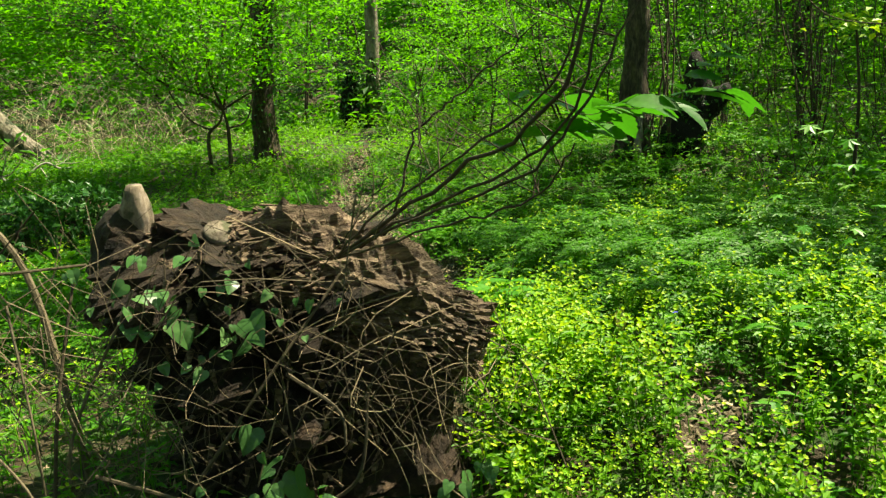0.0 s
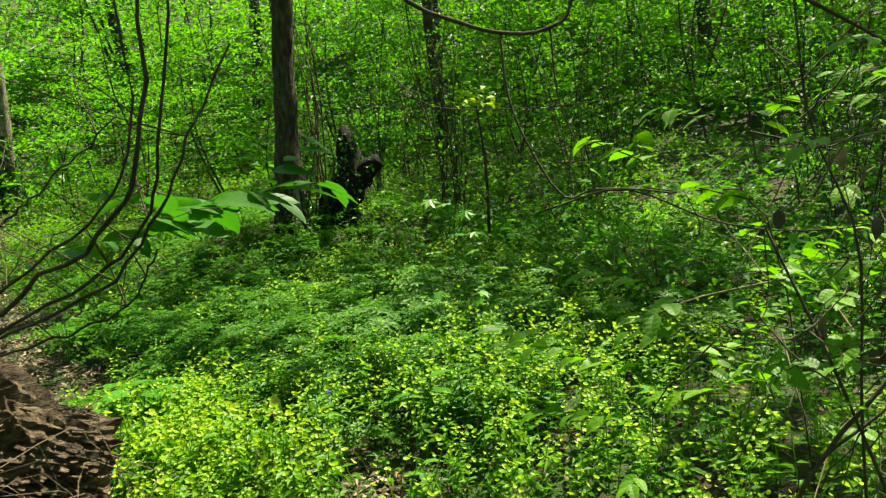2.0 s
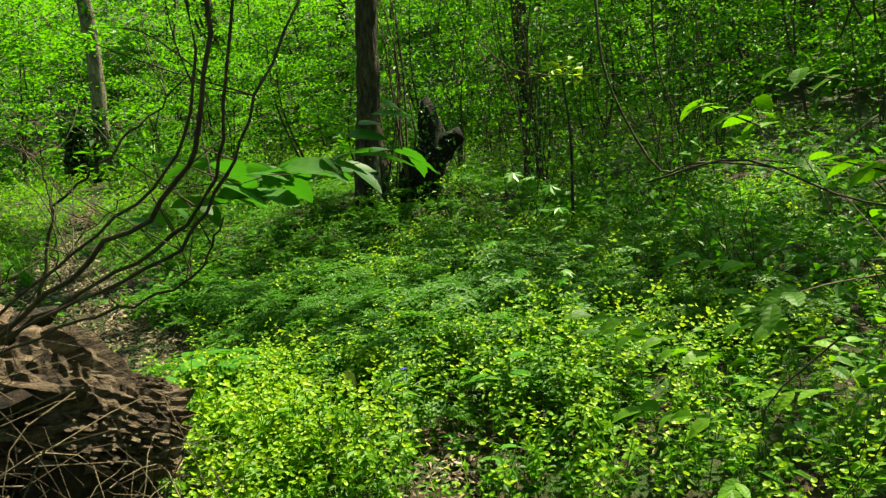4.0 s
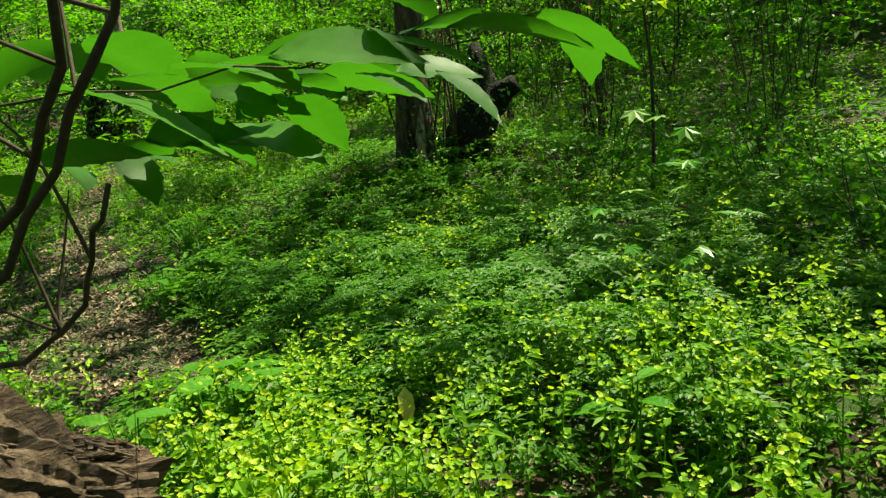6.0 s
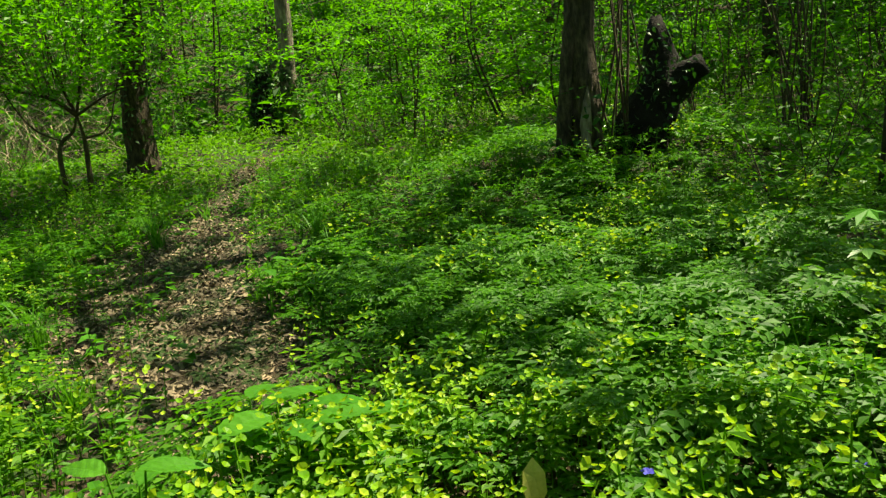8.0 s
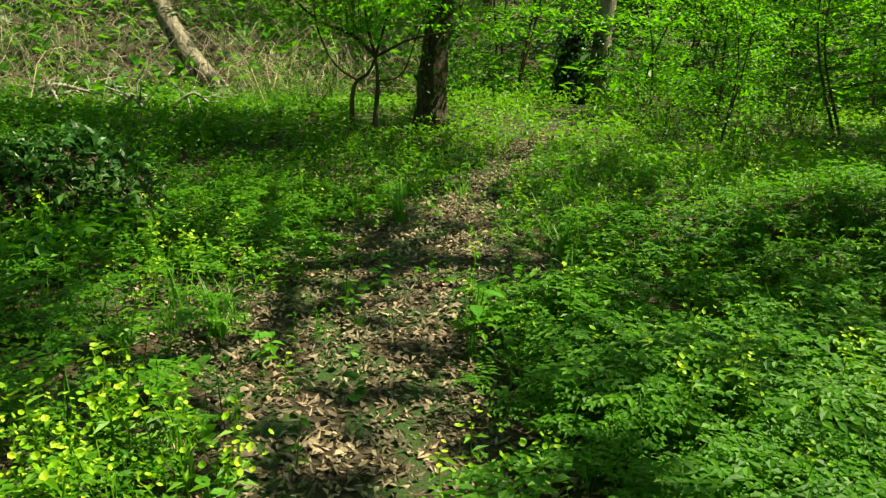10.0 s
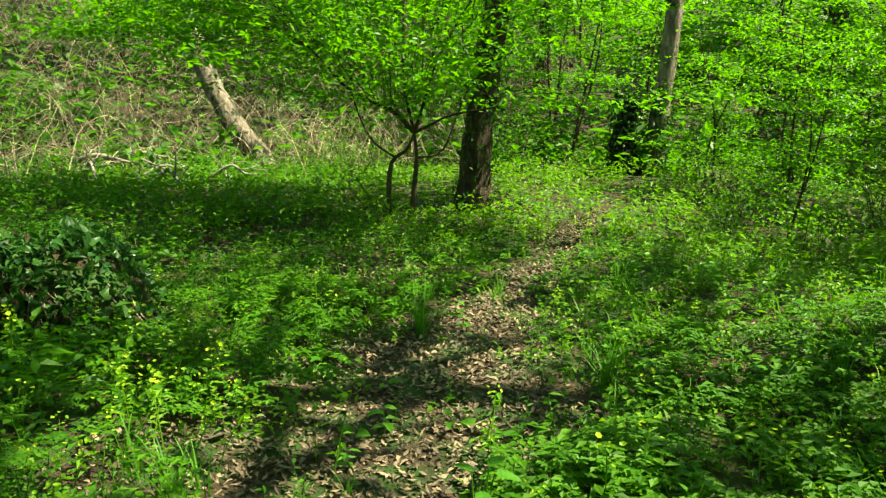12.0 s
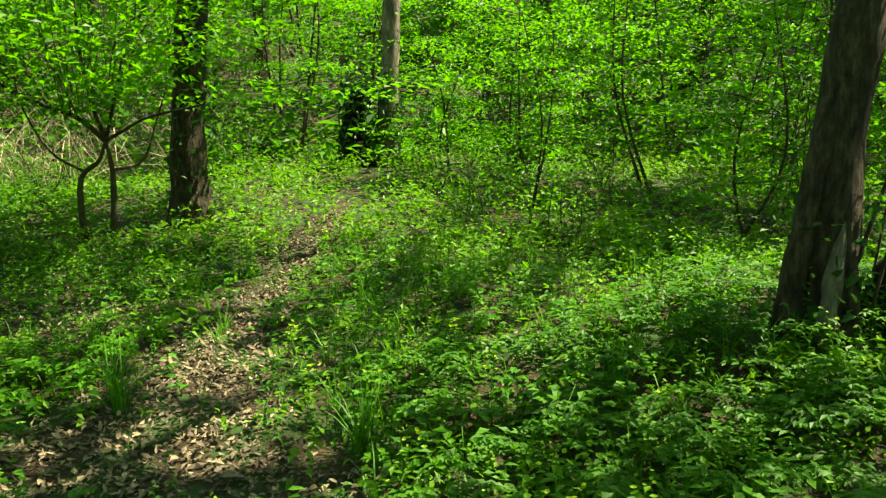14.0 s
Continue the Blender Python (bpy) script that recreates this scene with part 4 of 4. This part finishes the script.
# ---- the rotten log ----
def build_rotten_log():
    core, log, stub, flakes = Buf(), Buf(), Buf(), Buf()
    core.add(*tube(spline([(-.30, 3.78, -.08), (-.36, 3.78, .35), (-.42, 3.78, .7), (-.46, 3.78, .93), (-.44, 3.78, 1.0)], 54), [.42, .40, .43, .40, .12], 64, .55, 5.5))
    # solid dark foot filling the shaded hollow under the overhanging log
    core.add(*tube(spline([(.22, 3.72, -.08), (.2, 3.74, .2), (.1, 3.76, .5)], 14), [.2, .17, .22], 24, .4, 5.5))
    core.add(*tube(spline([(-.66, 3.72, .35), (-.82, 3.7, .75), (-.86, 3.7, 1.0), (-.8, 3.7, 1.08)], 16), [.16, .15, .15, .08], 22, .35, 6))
    axis = spline([(-.62, 3.70, .84), (-.2, 3.70, .80), (.12, 3.74, .66), (.32, 3.80, .53), (.49, 3.85, .46)], 90)
    S = 72
    v, f = tube(axis, [.12, .26, .25, .19, .165, .15], S, .22, 4.0)
    # ragged ridges that run along the grain, pits and broken edges
    for i in range(len(v) - 2):
        k = i % S
        c = axis[i // S]
        q = v[i]
        g = .7 * noise.noise(Vector((q[0] * 2.5, k * .7, 3.0))) + .5 * noise.noise(Vector((q[0] * 7, k * 1.6, 9.0))) + .5 * abs(noise.noise(Vector(q * 22))) - .15
        v[i] = c + (q - c) * (1 + .34 * g)
        if i // S >= len(axis) - 4:
            v[i][0] += .06 * noise.noise(Vector((k * .5, 1, 5)))
    log.add(v, f)
    # bark and wood flakes standing off the log
    for k in range(900):
        i = rng.integers(8, 89)
        c = axis[i]
        th = rng.uniform(-1.9, 2.6)
        r = np.interp(i / 90, [0, .2, .5, .75, 1], [.14, .26, .23, .18, .15]) * rng.uniform(.98, 1.12)
        p = c + np.array([0, -math.sin(th + .6) * r, math.cos(th + .6) * r])
        L, W, T = rng.uniform(.02, .1), rng.uniform(.008, .03), rng.uniform(.004, .012)
        box = np.array([(x, y, z) for x in (-1, 1) for y in (-1, 1) for z in (-1, 1)]) * (L / 2, W / 2, T / 2)
        box[4:] *= (1, .5, .6)
        R = rot(rng.normal(-.1, .25), th * .5 + rng.normal(0, .3), .38 * (i > 36) + rng.normal(0, .15))
        q = [(0, 1, 3, 2), (4, 6, 7, 5), (0, 4, 5, 1), (2, 3, 7, 6), (0, 2, 6, 4), (1, 5, 7, 3)]
        flakes.add(box @ R.T + p, [t for a, b, c2, d in q for t in ((a, b, c2), (a, c2, d))])
    for k in range(240):
        th, h = rng.uniform(2.6, 6.4), rng.uniform(.02, 1.0)
        r = .43 * rng.uniform(.95, 1.12) * (1 if h < .9 else .8)
        p = np.array([-.30 - .15 * h + math.cos(th) * r, 3.78 + math.sin(th) * r, h])
        L, W, T = rng.uniform(.03, .09), rng.uniform(.01, .028), rng.uniform(.006, .018)
        box = np.array([(x, y, z) for x in (-1, 1) for y in (-1, 1) for z in (-1, 1)]) * (W / 2, T / 2, L / 2)
        box[::2] *= (.5, .6, 1)
        R = rot(th - math.pi / 2 + rng.normal(0, .3), rng.normal(0, .35), rng.normal(0, .45))
        q = [(0, 1, 3, 2), (4, 6, 7, 5), (0, 4, 5, 1), (2, 3, 7, 6), (0, 2, 6, 4), (1, 5, 7, 3)]
        flakes.add(box @ R.T + p, [t for a, b, c2, d in q for t in ((a, b, c2), (a, c2, d))])
    for k in range(420):
        # crumbling chips over the top of the stump
        x = rng.uniform(-.95, -.1)
        p = np.array([x, rng.uniform(3.42, 3.85), 0])
        p[2] = np.interp(x, [-.95, -.8, -.6, -.4, -.1], [.86, 1.03, .99, 1.03, .98]) - 1.5 * (3.72 - p[1]) ** 2 * (p[1] < 3.72) + rng.normal(0, .02)
        L, W, T = rng.uniform(.02, .08), rng.uniform(.012, .035), rng.uniform(.005, .014)
        box = np.array([(a, b, c) for a in (-1, 1) for b in (-1, 1) for c in (-1, 1)]) * (L / 2, W / 2, T / 2)
        box[::2] *= (.6, .6, 1)
        R = rot(rng.uniform(0, 6.28), rng.normal(0, .5), rng.normal(0, .5))
        q = [(0, 1, 3, 2), (4, 6, 7, 5), (0, 4, 5, 1), (2, 3, 7, 6), (0, 2, 6, 4), (1, 5, 7, 3)]
        flakes.add(box @ R.T + p, [t for a, b, c2, d in q for t in ((a, b, c2), (a, c2, d))])
    sv, sf = tube(spline([(-.81, 3.68, .95), (-.80, 3.67, 1.1), (-.79, 3.66, 1.225)], 10), [.085, .068, .06, .052, .03], 20, .3, 11)
    stub.add(sv, sf)
    knob, chip = Buf(), Buf()
    knob.add(*tube(spline([(-.5, 3.66, .88), (-.47, 3.62, .98), (-.45, 3.6, 1.03)], 6), [.09, .075, .06], 12, .3, 8))
    chip.add(*tube(spline([(.03, 3.66, .8), (.07, 3.62, .87), (.1, 3.6, .91)], 6), [.05, .045, .025], 10, .3, 9))
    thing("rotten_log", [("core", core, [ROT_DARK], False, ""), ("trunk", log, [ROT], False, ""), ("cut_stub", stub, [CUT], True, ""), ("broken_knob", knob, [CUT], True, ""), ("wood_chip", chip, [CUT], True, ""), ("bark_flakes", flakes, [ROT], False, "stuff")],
          "crumbling brown rotten log on a broken stump, overgrown with twigs", "log", (-.3, 3.75, 0))


def build_twig_tangle():
    b = Buf()
    for k in range(230):
        p = np.array([rng.uniform(-1.25, .05) if k % 5 else rng.uniform(0, .6), rng.uniform(3.15, 3.5), rng.uniform(.05, .95)])
        if p[0] > .1:
            p[2] = min(p[2], .5)
        d = rng.normal(0, 1, 3) * (.3, .1, .36)
        pts = spline([p - d * .6, p - d * .2 + rng.normal(0, .11, 3), p + d * .2 + rng.normal(0, .11, 3), p + d * .6 + rng.normal(0, .06, 3)], 10)
        pts[:, 2] = np.maximum(pts[:, 2], .02)
        b.add(*tube(pts, [rng.uniform(.001, .0034), .0008], 4, cap=False))
    for a, c, e in (((-1.7, 3.3, 1.02), (-1.25, 3.35, .98), (-.9, 3.4, .98)), ((-1.1, 3.2, .0), (-1.02, 3.25, .5), (-.95, 3.4, .95)), ((-.95, 3.2, .0), (-.98, 3.2, .35), (-.7, 3.3, .9)),
                    ((-.7, 3.15, .0), (-.3, 3.2, .5), (.05, 3.45, .92)), ((-.85, 3.1, .3), (-.35, 3.1, .12), (-.1, 3.15, .1)), ((-.1, 3.15, .1), (.05, 3.15, .22), (.1, 3.2, .5)), ((-.2, 3.3, .55), (-.02, 3.25, .42), (0, 3.22, .3))):
        b.add(*tube(spline([a, c, e], 12), [.008, .005], 6))
    for a, c, e, r in (((-1.55, 3.75, 1.25), (-1.32, 3.75, .85), (-1.2, 3.7, -.03), .017), ((-1.3, 3.0, .65), (-1.05, 3.0, .35), (-.85, 2.9, -.02), .006), ((-1.35, 2.9, .35), (-.95, 2.85, .25), (-.75, 2.8, -.02), .006), ((-1.05, 3.1, .02), (-1.0, 3.05, .45), (-1.1, 3.2, .9), .005)):
        b.add(*tube(spline([a, c, e], 14), [r * .7, r], 7, .15, 12))
    stuff("dry_twig_tangle", b, [TWIG_DRY], "tangle of thin dry twigs over the log", "twigs")
    lf = Buf()
    for x, y, z, s in ((-.62, 3.3, .82, .09), (-.55, 3.28, .70, .1), (-.3, 3.28, .68, .13), (-.72, 3.3, .72, .1), (-.5, 3.3, .95, .07), (-.35, 3.3, .86, .06), (-.15, 3.05, .20, .14), (-.2, 3.05, .1, .13), (-.04, 3.04, .04, .13), (-.33, 3.08, .13, .09),
                       (-.62, 3.25, .60, .05), (-.48, 3.25, .56, .06), (-.4, 3.25, .62, .06), (-.6, 3.05, .06, .1), (-.33, 3.25, .3, .1), (-.75, 3.35, .86, .07), (-.22, 3.3, .82, .05), (-.08, 3.3, .78, .05), (.4, 3.2, .1, .08), (.5, 3.25, .12, .07), (-.66, 3.28, .98, .06), (-.9, 3.3, .95, .05)):
        for k in range(4):
            u = s * (1.0 if k == 0 else rng.uniform(.4, .75))
            o = rng.normal(0, .06 if k else .001, 3) * (1, .4, 1)
            add_leaf(lf, "heartfine", u, u * .9, (x + o[0], y + o[1], max(.02, z + o[2]) + u * .7), rng.normal(math.pi, .7), rng.uniform(-1.2, -.1), 0, .2, rng.normal(0, .35))
    stuff("ivy_sprays", lf, [CLIMBER], "heart-shaped green leaves climbing over the rotten log", "ivy")


def leaf_spray(l, a, b, n, size, wid=.12, kind="fine", mat=0):
    """Alternate leaves on both sides of a twig."""
    a, b = np.array(a, float), np.array(b, float)
    d = (b - a) / np.linalg.norm(b - a)
    yaw = math.atan2(d[1], d[0]) - math.pi / 2
    for k in range(n):
        t = (k + .6) / n
        side = -1 if k % 2 else 1
        s = size * rng.uniform(.75, 1.15)
        add_leaf(l, kind, s, s * .58, a + (b - a) * t + (0, 0, .01), yaw - side * rng.uniform(.5, .95) * (1 - .5 * t), rng.normal(-.1, .2), mat, .28, rng.normal(0, .28))


def build_arching_branch():
    w, l = Buf(), Buf()
    P0 = (0.0, 3.42, .93)
    runs = [([P0, (.26, 3.16, 1.12), (.49, 2.9, 1.28), (.66, 2.68, 1.40), (.75, 2.54, 1.52), (.79, 2.47, 1.68), (.84, 2.45, 2.1), (.95, 2.5, 2.9)], .009),
            ([P0, (.3, 3.2, 1.1), (.55, 2.92, 1.24), (.72, 2.72, 1.36), (.79, 2.6, 1.5), (.85, 2.52, 1.75), (.93, 2.5, 2.3)], .007),
            ([P0, (.2, 3.2, 1.05), (.45, 2.95, 1.17), (.66, 2.76, 1.28), (.78, 2.66, 1.42), (.86, 2.6, 1.56), (1.0, 2.6, 1.8)], .007),
            ([P0, (.15, 3.2, 1.08), (.4, 2.97, 1.27), (.62, 2.72, 1.42), (.74, 2.5, 1.55), (.77, 2.45, 1.8), (.8, 2.5, 2.4)], .006),
            ([P0, (.3, 3.15, 1.05), (.52, 2.95, 1.13), (.7, 2.8, 1.22), (.78, 2.7, 1.35)], .006),
            ([(.12, 3.3, 1.02), (.3, 3.15, 1.18), (.48, 2.98, 1.34), (.62, 2.78, 1.42), (.85, 2.72, 1.42), (1.14, 2.82, 1.43)], .0022),
            ([(.24, 3.3, 1.1), (.33, 3.3, 1.36), (.45, 3.25, 1.46), (.58, 3.15, 1.55), (.74, 3.1, 1.68)], .006),
            ([(-.1, 3.4, .85), (.05, 3.3, 1.02), (.25, 3.1, 1.25)], .004), ([(.35, 3.1, 1.18), (.36, 3.1, 1.4), (.36, 3.1, 1.6)], .003)]
    for pts, r in runs:
        line = spline(pts, 24)
        line[2:-1] += rng.normal(0, .005, line[2:-1].shape)
        w.add(*tube(line, [r * .8, r * .4], 7, .2, 30))
        for k in range(6):
            q = line[rng.integers(6, 22)]
            if np.linalg.norm(q - (.95, 2.2, 1.39)) > .4:
                w.add(*tube(limb_pts(q, q + (rng.normal(-.12, .12), abs(rng.normal(.1, .1)), rng.uniform(.05, .25)), 0, .06, 6), [.002, .0008], 4, cap=False))
    leaf_spray(l, (.72, 2.72, 1.42), (1.26, 2.86, 1.44), 12, .13)
    leaf_spray(l, (1.0, 2.78, 1.43), (1.2, 2.8, 1.56), 6, .10)
    leaf_spray(l, (.5, 2.95, 1.33), (.85, 3.1, 1.36), 6, .12)
    leaf_spray(l, (.9, 2.75, 1.43), (.95, 3.05, 1.38), 5, .12)
    leaf_spray(l, (.62, 3.2, 1.33), (.9, 3.1, 1.35), 7, .12)
    leaf_spray(l, (.73, 3.1, 1.43), (1.14, 2.95, 1.39), 9, .13)
    leaf_spray(l, (.8, 2.72, 1.46), (.62, 3.1, 1.47), 6, .12)
    thing("arching_branch", [("twigs", w, [TWIG], True, ""), ("leaf_sprays", l, [FRESH], True, "")], "thin dark branches arching up from the log with fresh leaves", "branch", (0, 3.42, .93))


def build_side_shrub():
    w, dryw, l, d = Buf(), Buf(), Buf(), Buf()
    z0 = float(gz(2.0, 1.95))
    runs = [([(1.75, 2.1, z0), (1.93, 1.92, .72), (2.11, 1.87, .94), (2.2, 1.85, 1.04), (2.27, 1.85, 1.23), (2.3, 1.86, 1.38), (2.42, 1.85, 1.6), (2.5, 1.9, 2.2)], .007),
            ([(2.15, 1.9, z0), (2.1, 1.88, .5), (2.1, 1.9, .9), (2.13, 1.93, 1.25), (2.08, 2.0, 1.5), (2.08, 2.04, 1.8), (2.1, 2.1, 2.3)], .005),
            ([(2.08, 2.05, 1.78), (2.24, 1.95, 1.65), (2.4, 1.84, 1.49), (2.6, 1.75, 1.4)], .006),
            ([(1.6, 2.3, 1.36), (1.72, 2.16, 1.4), (1.9, 2.08, 1.31), (2.06, 1.97, 1.28), (2.29, 1.86, 1.3), (2.5, 1.8, 1.36)], .0032),
            ([(2.0, 1.92, .8), (2.2, 1.86, .95), (2.36, 1.85, 1.2), (2.5, 1.8, 1.5)], .005), ([(2.3, 1.85, z0), (2.2, 1.85, .5), (2.05, 1.9, .95), (1.95, 2.0, 1.3)], .007)]
    for pts, r in runs:
        w.add(*tube(spline(pts, 20), [r * .75, r * .4], 7, .2, 20))
    for k in range(150):
        p = np.array([rng.uniform(1.9, 2.6), rng.uniform(1.75, 2.2), rng.uniform(.35, 1.65)])
        q = p + rng.normal(0, 1, 3) * (.17, .1, .22)
        (dryw if k % 3 else w).add(*tube(limb_pts(p, q, 0, .16, 7), [.0024, .0009], 4, cap=False))
    for k in range(70):
        p = np.array([rng.uniform(1.8, 2.75), rng.uniform(1.75, 2.5), rng.uniform(.55, 1.3) if k % 3 else rng.uniform(1.35, 1.66)])
        a = rng.uniform(0, 6.28)
        q = p + np.array([math.cos(a) * .16, math.sin(a) * .1, rng.uniform(-.03, .08)])
        w.add(*tube([p, q], [.002, .001], 4, cap=False))
        leaf_spray(l, p, q, 5, .062)
    for k in range(7):
        p = np.array([rng.uniform(1.5, 1.95), rng.uniform(2.0, 2.35), rng.uniform(.85, 1.2)])
        leaf_spray(l, p, p + (-.16, .08, .03), 6, .06, kind="lance")
    for k in range(14):
        add_leaf(d, "oval", .05, .03, (rng.uniform(2.0, 2.5), rng.uniform(1.8, 2.1), rng.uniform(.8, 1.5)), rng.uniform(0, 6), -1.2, 0, .4)
    thing("tangled_shrub", [("stems", w, [TWIG], True, ""), ("dry_twigs", dryw, [TWIG_DRY], True, ""), ("foliage", l, [SPURGE_LEAF], False, ""), ("withered_leaves", d, [DRY], False, "")],
          "tangled shrub of thin bent stems with fresh and withered leaves", "shrub", (2.0, 1.95, z0))


def build_hanging_twigs():
    w, l = Buf(), Buf()
    for pts, r in (([(1.5, 3.9, 2.5), (1.8, 3.7, 2.06), (1.99, 3.59, 1.93), (2.14, 3.51, 1.87), (2.29, 3.44, 1.87), (2.39, 3.41, 1.99), (2.42, 3.4, 2.6)], .011),
                   ([(2.13, 3.52, 1.88), (2.12, 3.48, 1.64), (2.16, 3.42, 1.44), (2.25, 3.34, 1.24), (2.36, 3.28, 1.26), (2.6, 3.16, 1.22), (2.9, 3.0, 1.1), (3.0, 2.9, .02)], .005),
                   ([(1.75, 3.72, 1.75), (1.9, 3.65, 1.62), (2.3, 3.5, 1.58), (2.7, 3.2, 1.6)], .003), ([(2.3, 3.44, 1.87), (2.35, 3.5, 1.6), (2.45, 3.5, 1.35)], .004)):
        w.add(*tube(spline(pts, 22), [r, r * .6], 6, .15, 20))
    leaf_spray(l, (2.3, 3.34, 1.26), (2.36, 3.3, 1.34), 2, .06)
    thing("hanging_branch", [("twigs", w, [TWIG], True, ""), ("leaves", l, [BROAD], False, "")], "thin dark branch hanging in a bow above the herbs", "branch", (3.0, 2.9, 0))
    # a bough far off, its sunlit look put into the bright bract colour
    s, f = Buf(), Buf()
    z = float(gz(4.1, 8.3))
    s.add(*tube(spline([(4.2, 8.4, z), (4.15, 8.2, 1.0), (4.0, 8.0, 1.75)], 10), [.02, .008], 6))
    P = np.array([3.96, 7.95, 1.68]) + rng.normal(0, 1, (90, 3)) * (.17, .15, .06)
    leaf_cloud(f, P, .09, 0, .3)
    thing("lit_sapling", [("stem", s, [TWIG], True, ""), ("foliage", f, [SPURGE_TOP], False, "")], "small sapling with a leaf tuft coloured bright as if sunlit", "sapling", (4.2, 8.4, z))


def maple_leaf(b, p, s, yaw, pitch, mat):
    v = [(0, 0, 0)]
    for k in range(11):
        a = math.pi * (-.14 + 1.28 * k / 10)
        r = s * ((.62 if k in (0, 10) else .9 if k in (2, 8) else 1.0) if k % 2 == 0 else .52)
        v.append((math.cos(a) * r * .75, math.sin(a) * r * .75 + s * .12, -.12 * r * (k % 2 == 0)))
    b.add(np.array(v) @ rot(yaw, pitch).T + p, [(0, i, i + 1) for i in range(1, 11)], mat)


def build_maple():
    w, l = Buf(), Buf()
    base = np.array([2.42, 4.9, float(gz(2.42, 4.9))])
    st = spline([base, (2.43, 4.88, .45), (2.38, 4.8, .8), (2.28, 4.6, 1.14)], 12)
    w.add(*tube(st, [.0035, .002], 6))
    # second value 1: leaf takes the paler colour, painting in the sun's shine
    for p, m in (((2.236, 4.476, 1.14), 1), ((2.14, 4.5, 1.17), 1), ((2.35, 4.55, 1.08), 0), ((2.58, 5.0, .78), 1), ((2.2, 4.7, .86), 1), ((2.1, 4.75, .8), 0), ((2.3, 4.62, .95), 0), ((2.5, 4.8, .92), 0), ((2.15, 4.85, .68), 1), ((2.6, 4.75, .7), 0), ((2.42, 4.62, .62), 1), ((2.3, 4.95, .58), 0), ((2.2, 4.6, .52), 0), ((2.55, 4.9, .5), 0)):
        q = st[np.argmin(np.abs(st[:, 2] - p[2] + .1))]
        w.add(*tube([q, p], [.0018, .001], 4, cap=False))
        maple_leaf(l, np.array(p), .085, rng.uniform(0, 6.28), rng.normal(-.25, .3), m)
    thing("maple_seedling", [("stem", w, [GRASS], True, ""), ("lobed_leaves", l, [BROAD, PALE_LEAF], False, "")], "slender maple seedling with lobed leaves, some coloured pale as if shining", "sapling", base)


def big_leaf_plant(x, y, n, s, z1=.3):
    w, l = Buf(), Buf()
    z = float(gz(x, y))
    for k in range(n):
        a = k * 2.4 + .4
        p = np.array([x + math.cos(a) * .05, y + math.sin(a) * .05, z + z1 * rng.uniform(.8, 1.3)])
        w.add(*tube([(x, y, z), p], [.004, .003], 5, cap=False))
        add_leaf(l, "fine", s * rng.uniform(.8, 1.2), s * .52, p, a - math.pi / 2, rng.uniform(-.1, .35), 0, .25, rng.normal(0, .12))
    thing("broad_leaved_plant", [("stalks", w, [GRASS], True, ""), ("leaves", l, [BROAD], False, "")], "low plant with large oval bright green leaves", "plant", (x, y, z), "broad-leaved plants")


def small_bits():
    big_leaf_plant(.99, 5.42, 2, .13, .17)
    for x, y, n, s in ((.62, 5.1, 6, .2), (.45, 5.25, 5, .18), (.8, 5.15, 4, .16), (.3, 4.7, 4, .14), (1.9, 4.2, 4, .12), (-1.0, 5.3, 4, .12), (.1, 7.4, 4, .12)):
        big_leaf_plant(x, y, n, s)
    b = Buf()
    add_leaf(b, "oval", .15, .07, (1.28, 4.86, .22), math.pi * .95, -1.2, 0, .3)
    add_leaf(b, "oval", .12, .05, (1.25, 4.83, .2), math.pi * 1.2, -1.0, 0, .4)
    tagged(new("withered_leaf", b.mesh("withered_leaf", [YELLOW])), "curled yellow withered leaf hanging among herbs", "leaf")
    for x, y, z in ((2.77, 6.21, .22), (3.05, 5.2, .2), (2.0, 4.6, .24), (1.55, 4.75, .2), (2.6, 4.2, .24)):
        f = Buf()
        for k in range(5):
            add_leaf(f, "drop", .02, .016, (x, y, z), k * 1.257, .25, 0, .05)
        f.add(*tube([(x, y, float(gz(x, y))), (x, y, z)], [.0015, .0012], 4, cap=False), 1)
        tagged(new("periwinkle_flower", f.mesh("periwinkle_flower", [BLUE, GRASS])), "small violet-blue periwinkle flower on a thin stalk", "flower", "blue flowers")
    for x, y, s in ((-.41, 8.84, .12), (-2.75, 10.67, .1), (-.15, 8.0, .1), (-1.35, 7.7, .12)):
        f = Buf()
        add_leaf(f, "oval", s, s * .6, (x, y, float(gz(x, y)) + .04), rng.uniform(0, 6), .1, 0, .3)
        tagged(new("bleached_leaf", f.mesh("bleached_leaf", [PALE_LEAF if y > 10 else CUT])), "pale bleached dead leaf lying on litter", "leaf", "bleached leaves")
    for x, y in ((-1.29, 9.63), (-1.2, 9.5), (-1.05, 7.0), (.15, 9.2), (-.4, 5.9)):
        g = Buf().add(*grass(int(y * 100), 40, .34))
        ob = tagged(new("grass_clump", g.mesh("grass_clump", [GRASS])), "dense clump of bright green grass on the path", "grass", "grass clumps")
        ob.location = (x, y, float(gz(x, y)))


build_trees()
build_fork_shrub()
build_leaning_log()
build_black_stump()
build_dark_stump()
build_thicket()
build_brush()
grow_saplings()
build_rotten_log()
build_arching_branch()
build_side_shrub()
build_hanging_twigs()
build_maple()
build_twig_tangle()
small_bits()
strew_leaves()
plant_herbs()
